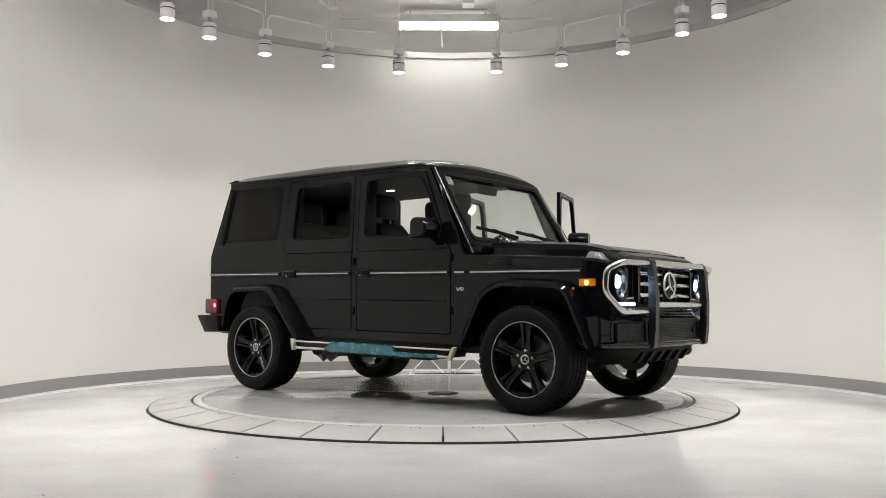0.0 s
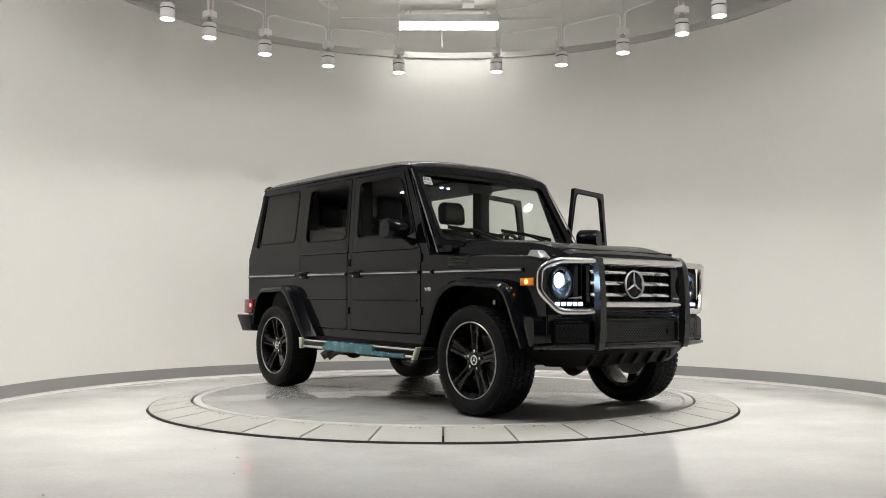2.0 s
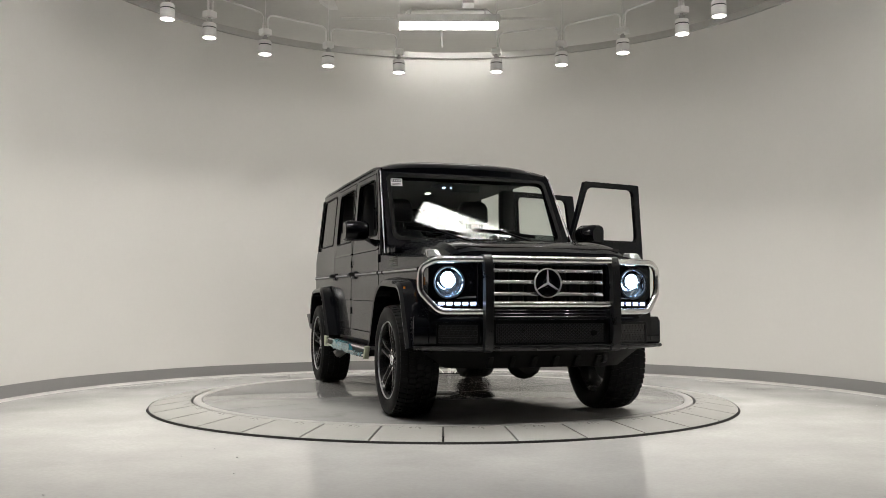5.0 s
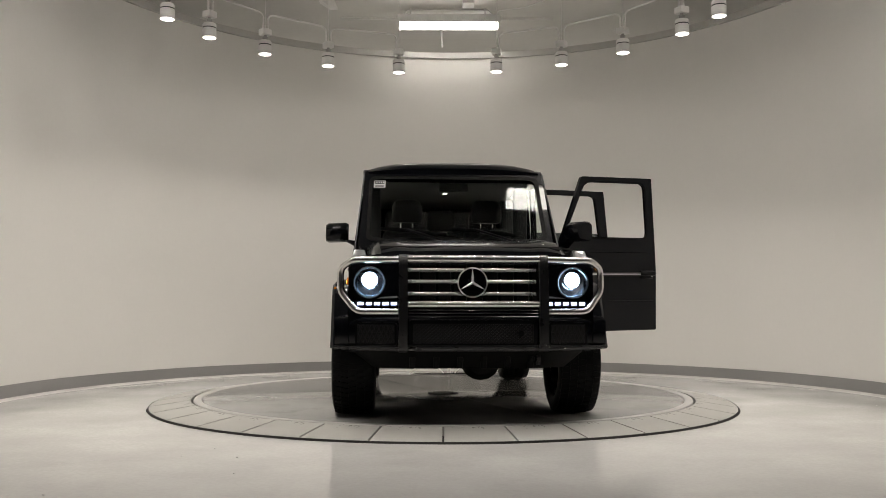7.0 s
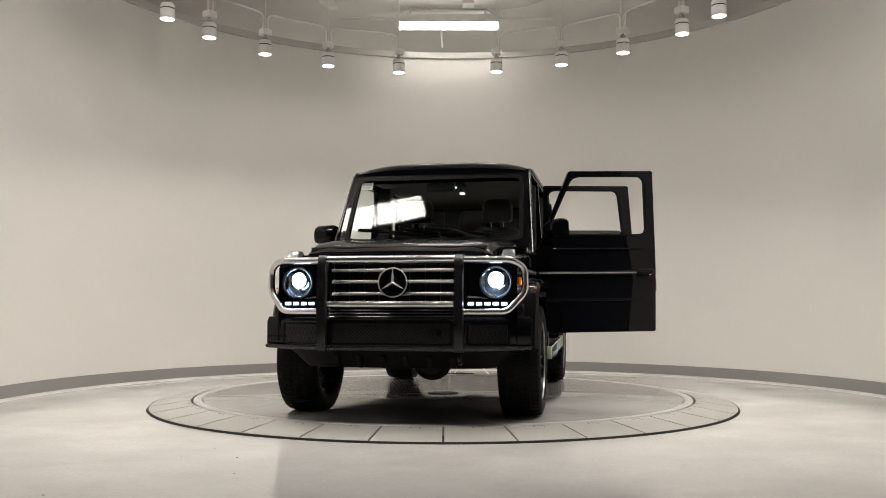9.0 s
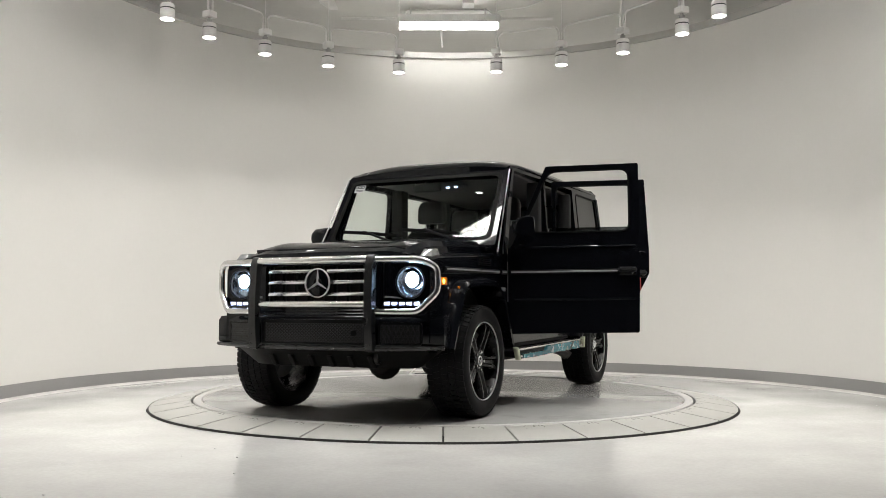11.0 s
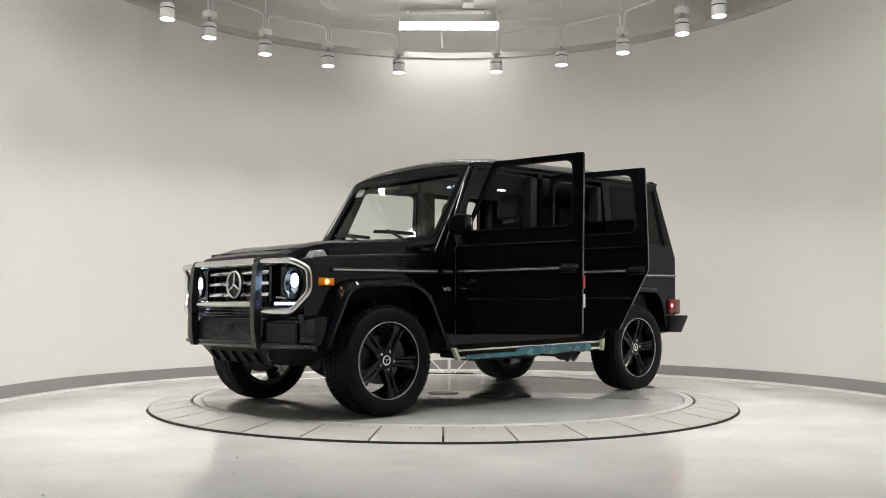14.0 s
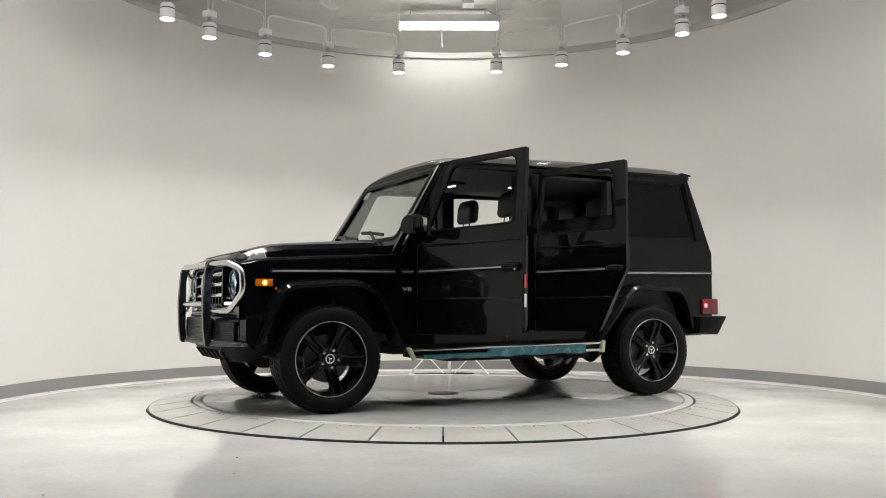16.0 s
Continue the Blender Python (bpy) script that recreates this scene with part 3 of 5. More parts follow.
# doors; the ones of the left side stand open
def door(pts, win, hinge_x, front):
    """The meshes of one left door round its hinge."""
    d = inset(pts, 0.008)
    m = {}
    m["panel"] = shape(prism(B(), fillet(d, 0.014, 3), [fillet(win, 0.06, 4)], SIDE - 0.030, SIDE + 0.003), hinge_x, SIDE)
    m["inner"] = shape(prism(B(), fillet([p for p in inset([(x, min(z, 1.27)) for x, z in d], 0.03)], 0.03, 2), [], SIDE - 0.095, SIDE - 0.031), hinge_x, SIDE)
    m["seal"] = shape(prism(B(), fillet(inset(win, -0.006), 0.07, 4), [fillet(inset(win, 0.006), 0.06, 4)], SIDE + 0.0035, SIDE + 0.007), hinge_x, SIDE)
    # the glass is wound down: only its upper edge shows over the sill
    zt = 1.326 if front else 1.425
    a, b = (0.54, -0.250) if front else (-0.434, -1.112)
    m["glass"] = shape(prism(B(), fillet([(a, 1.318), (a, zt), (b, zt), (b, 1.318)], 0.03 if not front else 0.003, 4), [], SIDE - 0.015, SIDE - 0.010), hinge_x, SIDE)
    x1, x0 = (0.630, -0.175) if front else (-0.405, -1.05)
    m["strip"] = shape(prism(B(), [(SIDE + 0.0035, 1.003), (SIDE + 0.014, 1.008), (SIDE + 0.014, 1.030), (SIDE + 0.0035, 1.035)], [], x0, x1, "yz"), hinge_x, SIDE)
    m["core"] = shape(prism(B(), [(SIDE + 0.0145, 1.013), (SIDE + 0.0175, 1.015), (SIDE + 0.0175, 1.023), (SIDE + 0.0145, 1.025)], [], x0 + 0.01, x1 - 0.01, "yz"), hinge_x, SIDE)
    hx = -0.245 if front else -1.135
    h = box(B(), hx - 0.055, hx + 0.070, SIDE + 0.004, SIDE + 0.018, 0.984, 1.050, 0.006)
    m["plate"] = shape(h, hinge_x, SIDE)
    h = tube(B(), fillet([(hx - 0.045, SIDE + 0.012, 1.024), (hx - 0.040, SIDE + 0.046, 1.024), (hx + 0.050, SIDE + 0.046, 1.024), (hx + 0.060, SIDE + 0.012, 1.024)], 0.02, 4, False), 0.018, 8)
    m["handle"] = shape(h, hinge_x, SIDE)
    m["lock"] = shape(lathe(B(), [(0.0, 0.016), (0.009, 0.016), (0.009, 0.022), (0.0, 0.022)], 12, c=(hx - 0.030, SIDE, 1.004), axis="y"), hinge_x, SIDE)
    a, b = (0.60, -0.30) if front else (-0.40, -1.10)
    m["crease"] = shape(prism(B(), [(SIDE + 0.002, 0.800), (SIDE + 0.0075, 0.806), (SIDE + 0.0075, 0.810), (SIDE + 0.002, 0.822)], [], b, a, "yz"), hinge_x, SIDE)
    b2 = -0.30 if front else -1.18
    m["beltline"] = shape(prism(B(), [(SIDE + 0.002, 1.196), (SIDE + 0.0065, 1.200), (SIDE + 0.0065, 1.203), (SIDE + 0.002, 1.212)], [], b2, a, "yz"), hinge_x, SIDE)
    return m


F_WIN = [(0.555, 1.315), (0.335, 1.775), (-0.255, 1.783), (-0.255, 1.315)]
R_WIN = [(-0.430, 1.315), (-0.435, 1.783), (-1.085, 1.785), (-1.125, 1.315)]
MIRROR_X = 0.53


def mirror_mesh(hinge_x):
    bm = B()
    rows = []
    for t in (0.0, 0.12, 0.5, 0.88, 1.0):
        y = 0.845 + 0.175 * t
        k = 1.0 if 0.05 < t < 0.95 else 0.86
        ring = fillet([(MIRROR_X - 0.068 * k, 1.345 - 0.076 * k), (MIRROR_X + 0.070 * k, 1.345 - 0.062 * k), (MIRROR_X + 0.088 * k, 1.345 + 0.025 * k), (MIRROR_X + 0.03 * k, 1.345 + 0.083 * k), (MIRROR_X - 0.068 * k, 1.345 + 0.080 * k)], 0.035, 3)
        rows.append([(x - 0.02 * t, y, z - 0.006 * t) for x, z in ring])
    loft(bm, rows, closed=True, cap=True)
    hexa(bm, [(MIRROR_X - 0.02, 0.765, 1.22), (MIRROR_X + 0.04, 0.765, 1.22), (MIRROR_X + 0.03, 0.885, 1.285), (MIRROR_X - 0.02, 0.885, 1.285), (MIRROR_X - 0.02, 0.765, 1.275), (MIRROR_X + 0.04, 0.765, 1.275), (MIRROR_X + 0.03, 0.90, 1.30), (MIRROR_X - 0.02, 0.90, 1.30)], 0.01)
    for v in bm.verts:
        v.co = (v.co.x - hinge_x, v.co.y - SIDE, v.co.z - 0.014 * v.co.x)
    return bm


def add_door(side, pts, win, hinge_x, front, swing):
    m = door(pts, win, hinge_x, front)
    if side < 0:
        m = {k: flip(v) for k, v in m.items()}
    ob = part("door", m["panel"], PAINT, car, ("open" if swing else "closed") + " glossy black door", pose(hinge_x, side * SIDE, 0, 0, 0, -side * swing))
    part("door_card", m["inner"], TRIMDARK, ob, "dark inner door trim")
    part("window_seal", m["seal"], SEAL, ob)
    part("window_pane", m["glass"], DOOR_GLASS if front else DARK_GLASS_DOOR, ob, "door glass wound fully down" if front else "tinted door glass wound half down")
    part("trim_strip", m["strip"], PLASTIC, ob, "black rubbing strip")
    part("trim_inlay", m["core"], STRIP, ob, "brushed metal inlay")
    part("handle_plate", m["plate"], PLASTIC, ob)
    part("handle", m["handle"], PLASTIC, ob, "black door handle")
    part("lock", m["lock"], CHROME, ob, "small chrome lock button")
    part("crease", m["crease"], PAINT, ob)
    part("beltline", m["beltline"], PAINT, ob)
    if front:
        mm = mirror_mesh(hinge_x)
        part("mirror", flip(mm) if side < 0 else mm, PAINT, ob, "glossy black wing mirror")
        g = box(B(), MIRROR_X - 0.076 - hinge_x, MIRROR_X - 0.064 - hinge_x, 0.875 - SIDE, 0.985 - SIDE, 1.295, 1.39, 0.002)
        part("mirror_glass", flip(g) if side < 0 else g, CHROME, ob, "silvered mirror glass")
    if swing:
        x = (pts[-2][0] if front else -1.225) - hinge_x
        if front:
            g = box(B(), x - 0.0005, x + 0.009, -0.026, -0.010, 0.88, 0.97)
            part("edge_sticker", g, REDINK, ob, "red and white sticker on the door edge")
            g = box(B(), x - 0.0005, x + 0.009, -0.026, -0.010, 0.75, 0.84)
            part("edge_sticker", g, PAPER, ob, "white sticker on the door edge")
    return ob


DARK_GLASS_DOOR = glass("tinted_door_glass", (0.36, 0.38, 0.38))
DARK_GLASS_DOOR.use_transparent_shadow = True
for side, swing in ((1, 70.0), (-1, 0.0)):
    add_door(side, F_DOOR, F_WIN, 0.652, True, swing)
    add_door(side, R_DOOR, R_WIN, -0.382, False, swing)

# outside hinges
for hx in (0.660, -0.363):
    for hz in (0.72, 1.12):
        both("hinge", lathe(B(), [(0.0, hz - 0.03), (0.007, hz - 0.03), (0.007, hz + 0.03), (0.0, hz + 0.03)], 10, c=(hx, SIDE + 0.006, 0)), PAINT, car)

# trim strips on the fenders and quarters
for x0, x1, nm in ((0.68, 0.79, "trim_strip"), (0.825, 1.76, "trim_strip"), (-2.255, -1.275, "trim_strip")):
    both(nm, shape(prism(B(), [(SIDE + 0.0005, 1.003), (SIDE + 0.014, 1.008), (SIDE + 0.014, 1.030), (SIDE + 0.0005, 1.035)], [], x0, x1, "yz")), PLASTIC, car, "black rubbing strip")
    both("trim_inlay", shape(prism(B(), [(SIDE + 0.0145, 1.013), (SIDE + 0.0175, 1.015), (SIDE + 0.0175, 1.023), (SIDE + 0.0145, 1.025)], [], x0 + 0.01, x1 - 0.01, "yz")), STRIP, car, "brushed metal inlay")


# roof with drip rails and the rear lip
def roof_mesh():
    bm = B()
    rows = []
    for x, half, z, crown in ((-2.085, 0.700, 1.880, 0.012), (-2.06, 0.715, 1.888, 0.060), (-1.95, 0.722, 1.892, 0.080), (-1.0, 0.724, 1.890, 0.098), (0.0, 0.722, 1.882, 0.080), (0.30, 0.716, 1.874, 0.052), (0.40, 0.705, 1.866, 0.030), (0.445, 0.69, 1.845, 0.014)):
        top = []
        for j in range(15):
            u = -1 + 2 * j / 14
            top.append((x, half * u, z + crown * (1 - abs(u) ** 5.0) + 0.022 * (1 - u * u)))
        rows.append(top + [(x, half * u, z - 0.03) for u in (1, 0.5, 0, -0.5, -1)])
    loft(bm, rows, closed=True, cap=True)
    for v in bm.verts:
        v.co.z -= 0.014 * v.co.x
    return bm


part("roof", roof_mesh(), PAINT, car, "glossy black roof", angle=50)
both("drip_rail", shape(tube(B(), fillet([(-2.05, 0.768, 1.872), (-1.0, 0.785, 1.876), (0.30, 0.782, 1.870), (0.43, 0.762, 1.850), (0.775, 0.790, 1.150)], 0.06, 5, False), 0.011, 8)), PAINT, car, "black drip rail")
part("rear_lip", hexa(B(), [(-2.125, -0.69, 1.922), (-2.02, -0.70, 1.915), (-2.02, 0.70, 1.915), (-2.125, 0.69, 1.922), (-2.13, -0.69, 1.934), (-2.02, -0.69, 1.950), (-2.02, 0.69, 1.950), (-2.13, 0.69, 1.934)], 0.006), PAINT, car, "black roof lip")
part("headliner", box(B(), -2.0, 0.36, -0.655, 0.655, 1.815, 1.835), HEADLINER, car, "pale grey headliner")


# windscreen, its frame and the cowl
def on_screen(s, y):
    """A place on the windscreen's plane: s from the foot (0) to the top (1)."""
    return Vector((0.815 - 0.385 * s, y * (1.0 - 0.045 * s), 1.205 + 0.632 * s))


SCREEN_N = Vector((0.632, 0, 0.385)).normalized()


def screen_plate(outer, holes, d0, d1):
    bm = prism(B(), outer, holes, d0, d1, "xy")
    for v in bm.verts:
        v.co = on_screen(v.co.y, v.co.x) + SCREEN_N * v.co.z
    return bm


FR_O = [(-0.748, 0.0), (0.748, 0.0), (0.752, 1.0), (-0.752, 1.0)]
FR_I = [(-0.685, 0.095), (0.685, 0.095), (0.690, 0.915), (-0.690, 0.915)]
part("windscreen_frame", screen_plate(fillet(FR_O, 0.02, 3), [fillet(FR_I, 0.07, 4)], -0.045, 0.006), PAINT, car, "black windscreen frame")
part("windscreen_seal", screen_plate(fillet([(p[0] * 1.03, p[1] + (0.028 if p[1] > 0.5 else -0.028)) for p in FR_I], 0.08, 4), [fillet([(p[0] * 0.985, p[1] - (0.012 if p[1] > 0.5 else -0.012)) for p in FR_I], 0.07, 4)], 0.0065, 0.011), SEAL, car, "black rubber windscreen seal")
part("windscreen", screen_plate(fillet([(p[0] * 1.01, p[1] + (0.01 if p[1] > 0.5 else -0.01)) for p in FR_I], 0.07, 4), [], -0.012, -0.007), SCREEN_GLASS, car, "clear faintly green windscreen glass")
# a thin metal bar on each pillar stands in for its bright reflection
for sgn in (-1, 1):
    part("pillar_trim", tube(B(), [on_screen(-0.085, sgn * 0.782) + Vector((0.012, 0, 0)), on_screen(0.98, sgn * 0.757) + Vector((0.012, 0, 0))], 0.005, 8), PILLAR_GLINT, car, "slim grey strip standing in for the pillar's highlight")
# sticker in the windscreen's upper corner, with unreadable print
part("windscreen_sticker", screen_plate([(-0.672, 0.795), (-0.575, 0.795), (-0.575, 0.895), (-0.672, 0.895)], [], -0.0065, -0.0055), PAPER, car, "small white printed sticker")
part("sticker_print", screen_plate([(-0.664, 0.848), (-0.585, 0.848), (-0.585, 0.885), (-0.664, 0.885)], [], -0.0050, -0.0045), INK, car, "dark unreadable print")
for y in (0.806, 0.822):
    part("sticker_print", screen_plate([(-0.660, y), (-0.590, y), (-0.590, y + 0.006), (-0.660, y + 0.006)], [], -0.0050, -0.0045), INK, car)
for k in range(5):
    part("sticker_print", screen_plate([(-0.658 + 0.015 * k, 0.854), (-0.650 + 0.015 * k, 0.854), (-0.650 + 0.015 * k, 0.879), (-0.658 + 0.015 * k, 0.879)], [], -0.0043, -0.0040), PAPER, car)
part("cowl", hexa(B(), [(0.70, -0.755, 1.150), (0.965, -0.735, 1.150), (0.965, 0.735, 1.150), (0.70, 0.755, 1.150), (0.70, -0.75, 1.205), (0.965, -0.73, 1.200), (0.965, 0.73, 1.200), (0.70, 0.75, 1.205)], 0.008), PAINT, car, "black cowl panel")


def wiper(y0):
    w = part("wiper", tube(B(), fillet([(0.875, y0, 1.205), (0.862, y0 - 0.02, 1.232), tuple(on_screen(0.20, y0 - 0.38) + SCREEN_N * 0.035)], 0.02, 3, False), 0.014, 8, flat=(1, 0.7)), PLASTIC, car, "black wiper")
    part("blade", tube(B(), [tuple(on_screen(s, y0 - dy) + SCREEN_N * 0.024) for s, dy in ((0.135, 0.06), (0.18, 0.30), (0.215, 0.58))], 0.011, 6, flat=(0.7, 1.4)), PLASTIC, w)
    part("pivot", lathe(B(), [(0.0, 1.196), (0.024, 1.196), (0.020, 1.222), (0.0, 1.226)], 12, c=(0.875, y0, 0)), PLASTIC, w)


wiper(-0.02)
wiper(0.52)


# hood with two raised ridges and a falling nose
def hood_mesh():
    bm = B()
    rows = []
    for i in range(25):
        s = i / 24
        x = 0.94 + 1.03 * s
        base = 1.216 - 0.055 * s - 0.075 * max(0, (s - 0.62) / 0.38) ** 2.2
        half = 0.70 - 0.085 * s
        row = []
        for u in (-1.0, -0.985, -0.93, -0.80, -0.72, -0.62, -0.52, -0.3, 0, 0.3, 0.52, 0.62, 0.72, 0.80, 0.93, 0.985, 1.0):
            a = abs(u)
            z = base + 0.022 * (1 - a ** 2.5)
            if 0.60 < a < 0.95:
                z += 0.028 * (1 - s * 0.7) * math.sin(math.pi * (a - 0.60) / 0.35)
            if a > 0.98:
                z -= 0.030 if a < 1 else 0.075
            row.append((x, half * u, z))
        rows.append(row)
    rows.append([(1.985, p[1], p[2] - 0.045) for p in rows[-1]])
    loft(bm, rows)
    return bm


part("hood", hood_mesh(), PAINT, car, "glossy black bonnet with raised ridges", angle=25)
for y in (-0.12, 0.12, -0.40, 0.40):
    part("washer_jet", box(B(), 1.06, 1.095, y - 0.014, y + 0.014, 1.232, 1.250, 0.004), PLASTIC, car)


def fender_top():
    bm = B()
    rows = []
    for i in range(13):
        s = i / 12
        x = 0.78 + 1.175 * s
        z = 1.146 - 0.069 * s - 0.02 * max(0, (s - 0.85) / 0.15) ** 2
        rows.append([(x, 0.56, z), (x, 0.735, z + 0.002), (x, 0.760, z - 0.004), (x, 0.7765, z - 0.022), (x, 0.7765, z - 0.09), (x, 0.56, z - 0.09)])
    loft(bm, rows, closed=True, cap=True)
    return bm


both("fender_top", fender_top(), PAINT, car, "glossy black fender top")
for k in range(5):
    both("vent_slat", shape(box(B(), 0.98, 1.20, SIDE - 0.001, SIDE + 0.006, 1.058 + 0.014 * k, 1.065 + 0.014 * k, 0.002)), PLASTIC, car)
# turn signals on the fenders
sig = hexa(B(), [(1.755, 0.655, 1.050), (1.935, 0.655, 1.030), (1.935, 0.768, 1.030), (1.755, 0.768, 1.050), (1.795, 0.676, 1.124), (1.865, 0.682, 1.117), (1.865, 0.748, 1.117), (1.795, 0.748, 1.124)], 0.008)
both("turn_signal", sig, CLEARLENS, car, "clear wedge turn signal lens")

# wheel arch flares
def flare(pts, cx, cz):
    bm = B()
    o, i = arch_path(pts, 0.0, cx, cz), arch_path(pts, -0.062, cx, cz)
    mdl = arch_path(pts, -0.018, cx, cz)
    rows = [[(a[0], SIDE - 0.003, a[1]), (a[0] * 0.6 + b[0] * 0.4, SIDE + 0.045, a[1] * 0.6 + b[1] * 0.4), (b[0], SIDE + 0.098, b[1]), (c[0] * 0.5 + b[0] * 0.5, SIDE + 0.117, c[1] * 0.5 + b[1] * 0.5), (c[0], SIDE + 0.114, c[1]), (c[0], SIDE - 0.10, c[1]), (a[0], SIDE - 0.10, a[1])] for a, b, c in zip(o, mdl, i)]
    loft(bm, rows, closed=True, cap=True)
    return bm


both("wheel_flare", flare(F_ARCH, 1.35, 0.39), PAINT, car, "glossy black wheel arch flare")
both("wheel_flare", flare(R_ARCH, -1.50, 0.39), PAINT, car, "glossy black wheel arch flare")


def liner(pts, cx, cz):
    bm = B()
    rows = [[(x, SIDE - 0.09, z), (x, 0.46, z)] for x, z in arch_path(pts, -0.03, cx, cz)]
    return loft(bm, rows)


both("wheel_liner", liner(F_ARCH, 1.35, 0.39), UNDER, car, "dark wheel housing")
both("wheel_liner", liner(R_ARCH, -1.50, 0.39), UNDER, car, "dark wheel housing")

for s in (-1, 1):
    for x0, x1 in ((0.62, 1.94), (-2.18, -0.88)):
        part("inner_fender", box(B(), x0, x1, *sorted((s * 0.445, s * 0.468)), 0.44, 1.02), UNDER, car)

# amber side markers and model badge
both("side_marker", box(B(), 1.742, 1.862, SIDE - 0.002, SIDE + 0.014, 0.890, 0.940, 0.004), AMBER, car, "amber side marker, lit")
both("marker_bulb", lathe(B(), [(0.0, SIDE + 0.0145), (0.016, SIDE + 0.0145), (0.012, SIDE + 0.019), (0.0, SIDE + 0.020)], 16, c=(1.800, 0, 0.914), axis="y"), AMBERGLOW, car, "glowing amber bulb")
both("side_reflector", box(B(), 1.742, 1.750, SIDE + 0.088, SIDE + 0.102, 0.868, 0.882, 0.002), AMBER, car)
fc = bpy.data.curves.new("model_badge", "FONT")
fc.body, fc.size, fc.extrude, fc.align_x, fc.align_y = "V8", 0.056, 0.003, "CENTER", "CENTER"
for s in (-1, 1):
    o = new("model_badge", fc)
    fc.materials.clear() if s < 0 else None
    fc.materials.append(BADGE) if s < 0 else None
    o.parent = car
    o.matrix_basis = pose(0.735, s * (SIDE + 0.004), 0.880, 90, 0, 180 if s > 0 else 0) @ Matrix.Diagonal((1.25, 0.72, 1, 1))
    tagged(o, "chrome model badge")

# front: grille, lamps, bumper
part("nose_panel", prism(B(), [(-0.765, 0.62), (0.765, 0.62), (0.765, 1.035), (0.60, 1.085), (-0.60, 1.085), (-0.765, 1.035)], [[(-0.46, 0.755), (0.46, 0.755), (0.46, 1.035), (-0.46, 1.035)], circle(0.100, 28, (-0.645, 0.905)), circle(0.100, 28, (0.645, 0.905))], 1.90, 1.968, "yz"), PAINT, car, "glossy black nose panel")
part("radiator_backing", box(B(), 1.86, 1.899, -0.75, 0.75, 0.60, 1.04), UNDER, car)
part("grille_surround", prism(B(), fillet([(-0.45, 0.755), (0.45, 0.755), (0.45, 1.035), (-0.45, 1.035)], 0.03, 3), [fillet([(-0.425, 0.775), (0.425, 0.775), (0.425, 1.018), (-0.425, 1.018)], 0.02, 3)], 1.969, 2.005, "yz"), PAINT, car)
for z in (0.985, 0.912, 0.835):
    for s in (-1, 1):
        part("grille_slat", hexa(B(), [(1.955, s * 0.05, z - 0.018), (2.006, s * 0.05, z - 0.012), (2.006, s * 0.405, z - 0.012), (1.955, s * 0.405, z - 0.018), (1.955, s * 0.05, z + 0.008), (1.995, s * 0.05, z + 0.012), (1.995, s * 0.405, z + 0.012), (1.955, s * 0.405, z + 0.008)], 0.003), CHROME, car, "bright grille slat")
for k in range(3):
    z = 0.694 + 0.020 * k
    part("lower_slat", hexa(B(), [(1.968, -0.43, z - 0.006), (2.052 - 0.012 * k, -0.41, z - 0.006), (2.052 - 0.012 * k, 0.41, z - 0.006), (1.968, 0.43, z - 0.006), (1.968, -0.43, z + 0.005), (2.040 - 0.012 * k, -0.41, z + 0.004), (2.040 - 0.012 * k, 0.41, z + 0.004), (1.968, 0.43, z + 0.005)], 0.002), PAINT, car, "glossy black lower slat")
bm = B()
for k in range(9):
    box(bm, 1.925, 1.945, -0.43 + 0.1 * k, -0.41 + 0.1 * k, 0.76, 1.03)
part("grille_backing", bm, PLASTIC, car)


def emblem(bm, c, R, w, ax="x", d=0.010):
    """A ring with three spokes, round c, facing along the axis."""
    def at(u, v, h):
        return (c[0] + h, c[1] + u, c[2] + v) if ax == "x" else (c[0] + u, c[1] + h, c[2] + v)
    n = 36
    ring = [[at(r * math.cos(2 * math.pi * j / n), r * math.sin(2 * math.pi * j / n), h) for j in range(n)] for r, h in ((R, 0), (R - w * 0.2, d), (R - w * 0.8, d), (R - w, 0))]
    loft(bm, ring, closed=True)
    for a in (90, 210, 330):
        a = radians(a)
        u, v = math.cos(a), math.sin(a)
        p, q = -v, u
        b = R * 0.125
        base = [bm.verts.new(at(p * b, q * b, 0)), bm.verts.new(at(u * (R - w * 0.5), v * (R - w * 0.5), 0)), bm.verts.new(at(-p * b, -q * b, 0)), bm.verts.new(at(-u * b * 0.5, -v * b * 0.5, 0))]
        top = bm.verts.new(at(0, 0, d * 1.2))
        tip = bm.verts.new(at(u * (R - w), v * (R - w), d * 0.6))
        for f in ((base[0], base[1], tip), (base[0], tip, top), (base[2], tip, base[1]), (base[2], top, tip)):
            bm.faces.new(f)
    return bm


part("emblem_disc", lathe(B(), [(0.0, 2.012), (0.090, 2.012), (0.090, 2.018), (0.080, 2.021), (0.0, 2.021)], 36, c=(0, 0, 0.905), axis="x"), PAINT, car, "glossy black disc behind the emblem")
part("emblem", emblem(B(), (2.026, 0, 0.905), 0.096, 0.0085, "x", 0.012), BADGE, car, "round chrome emblem with three spokes")
part("emblem_mount", lathe(B(), [(0.0, 1.95), (0.03, 1.95), (0.03, 2.03), (0.0, 2.03)], 16, c=(0, 0, 0.905), axis="x"), PLASTIC, car)


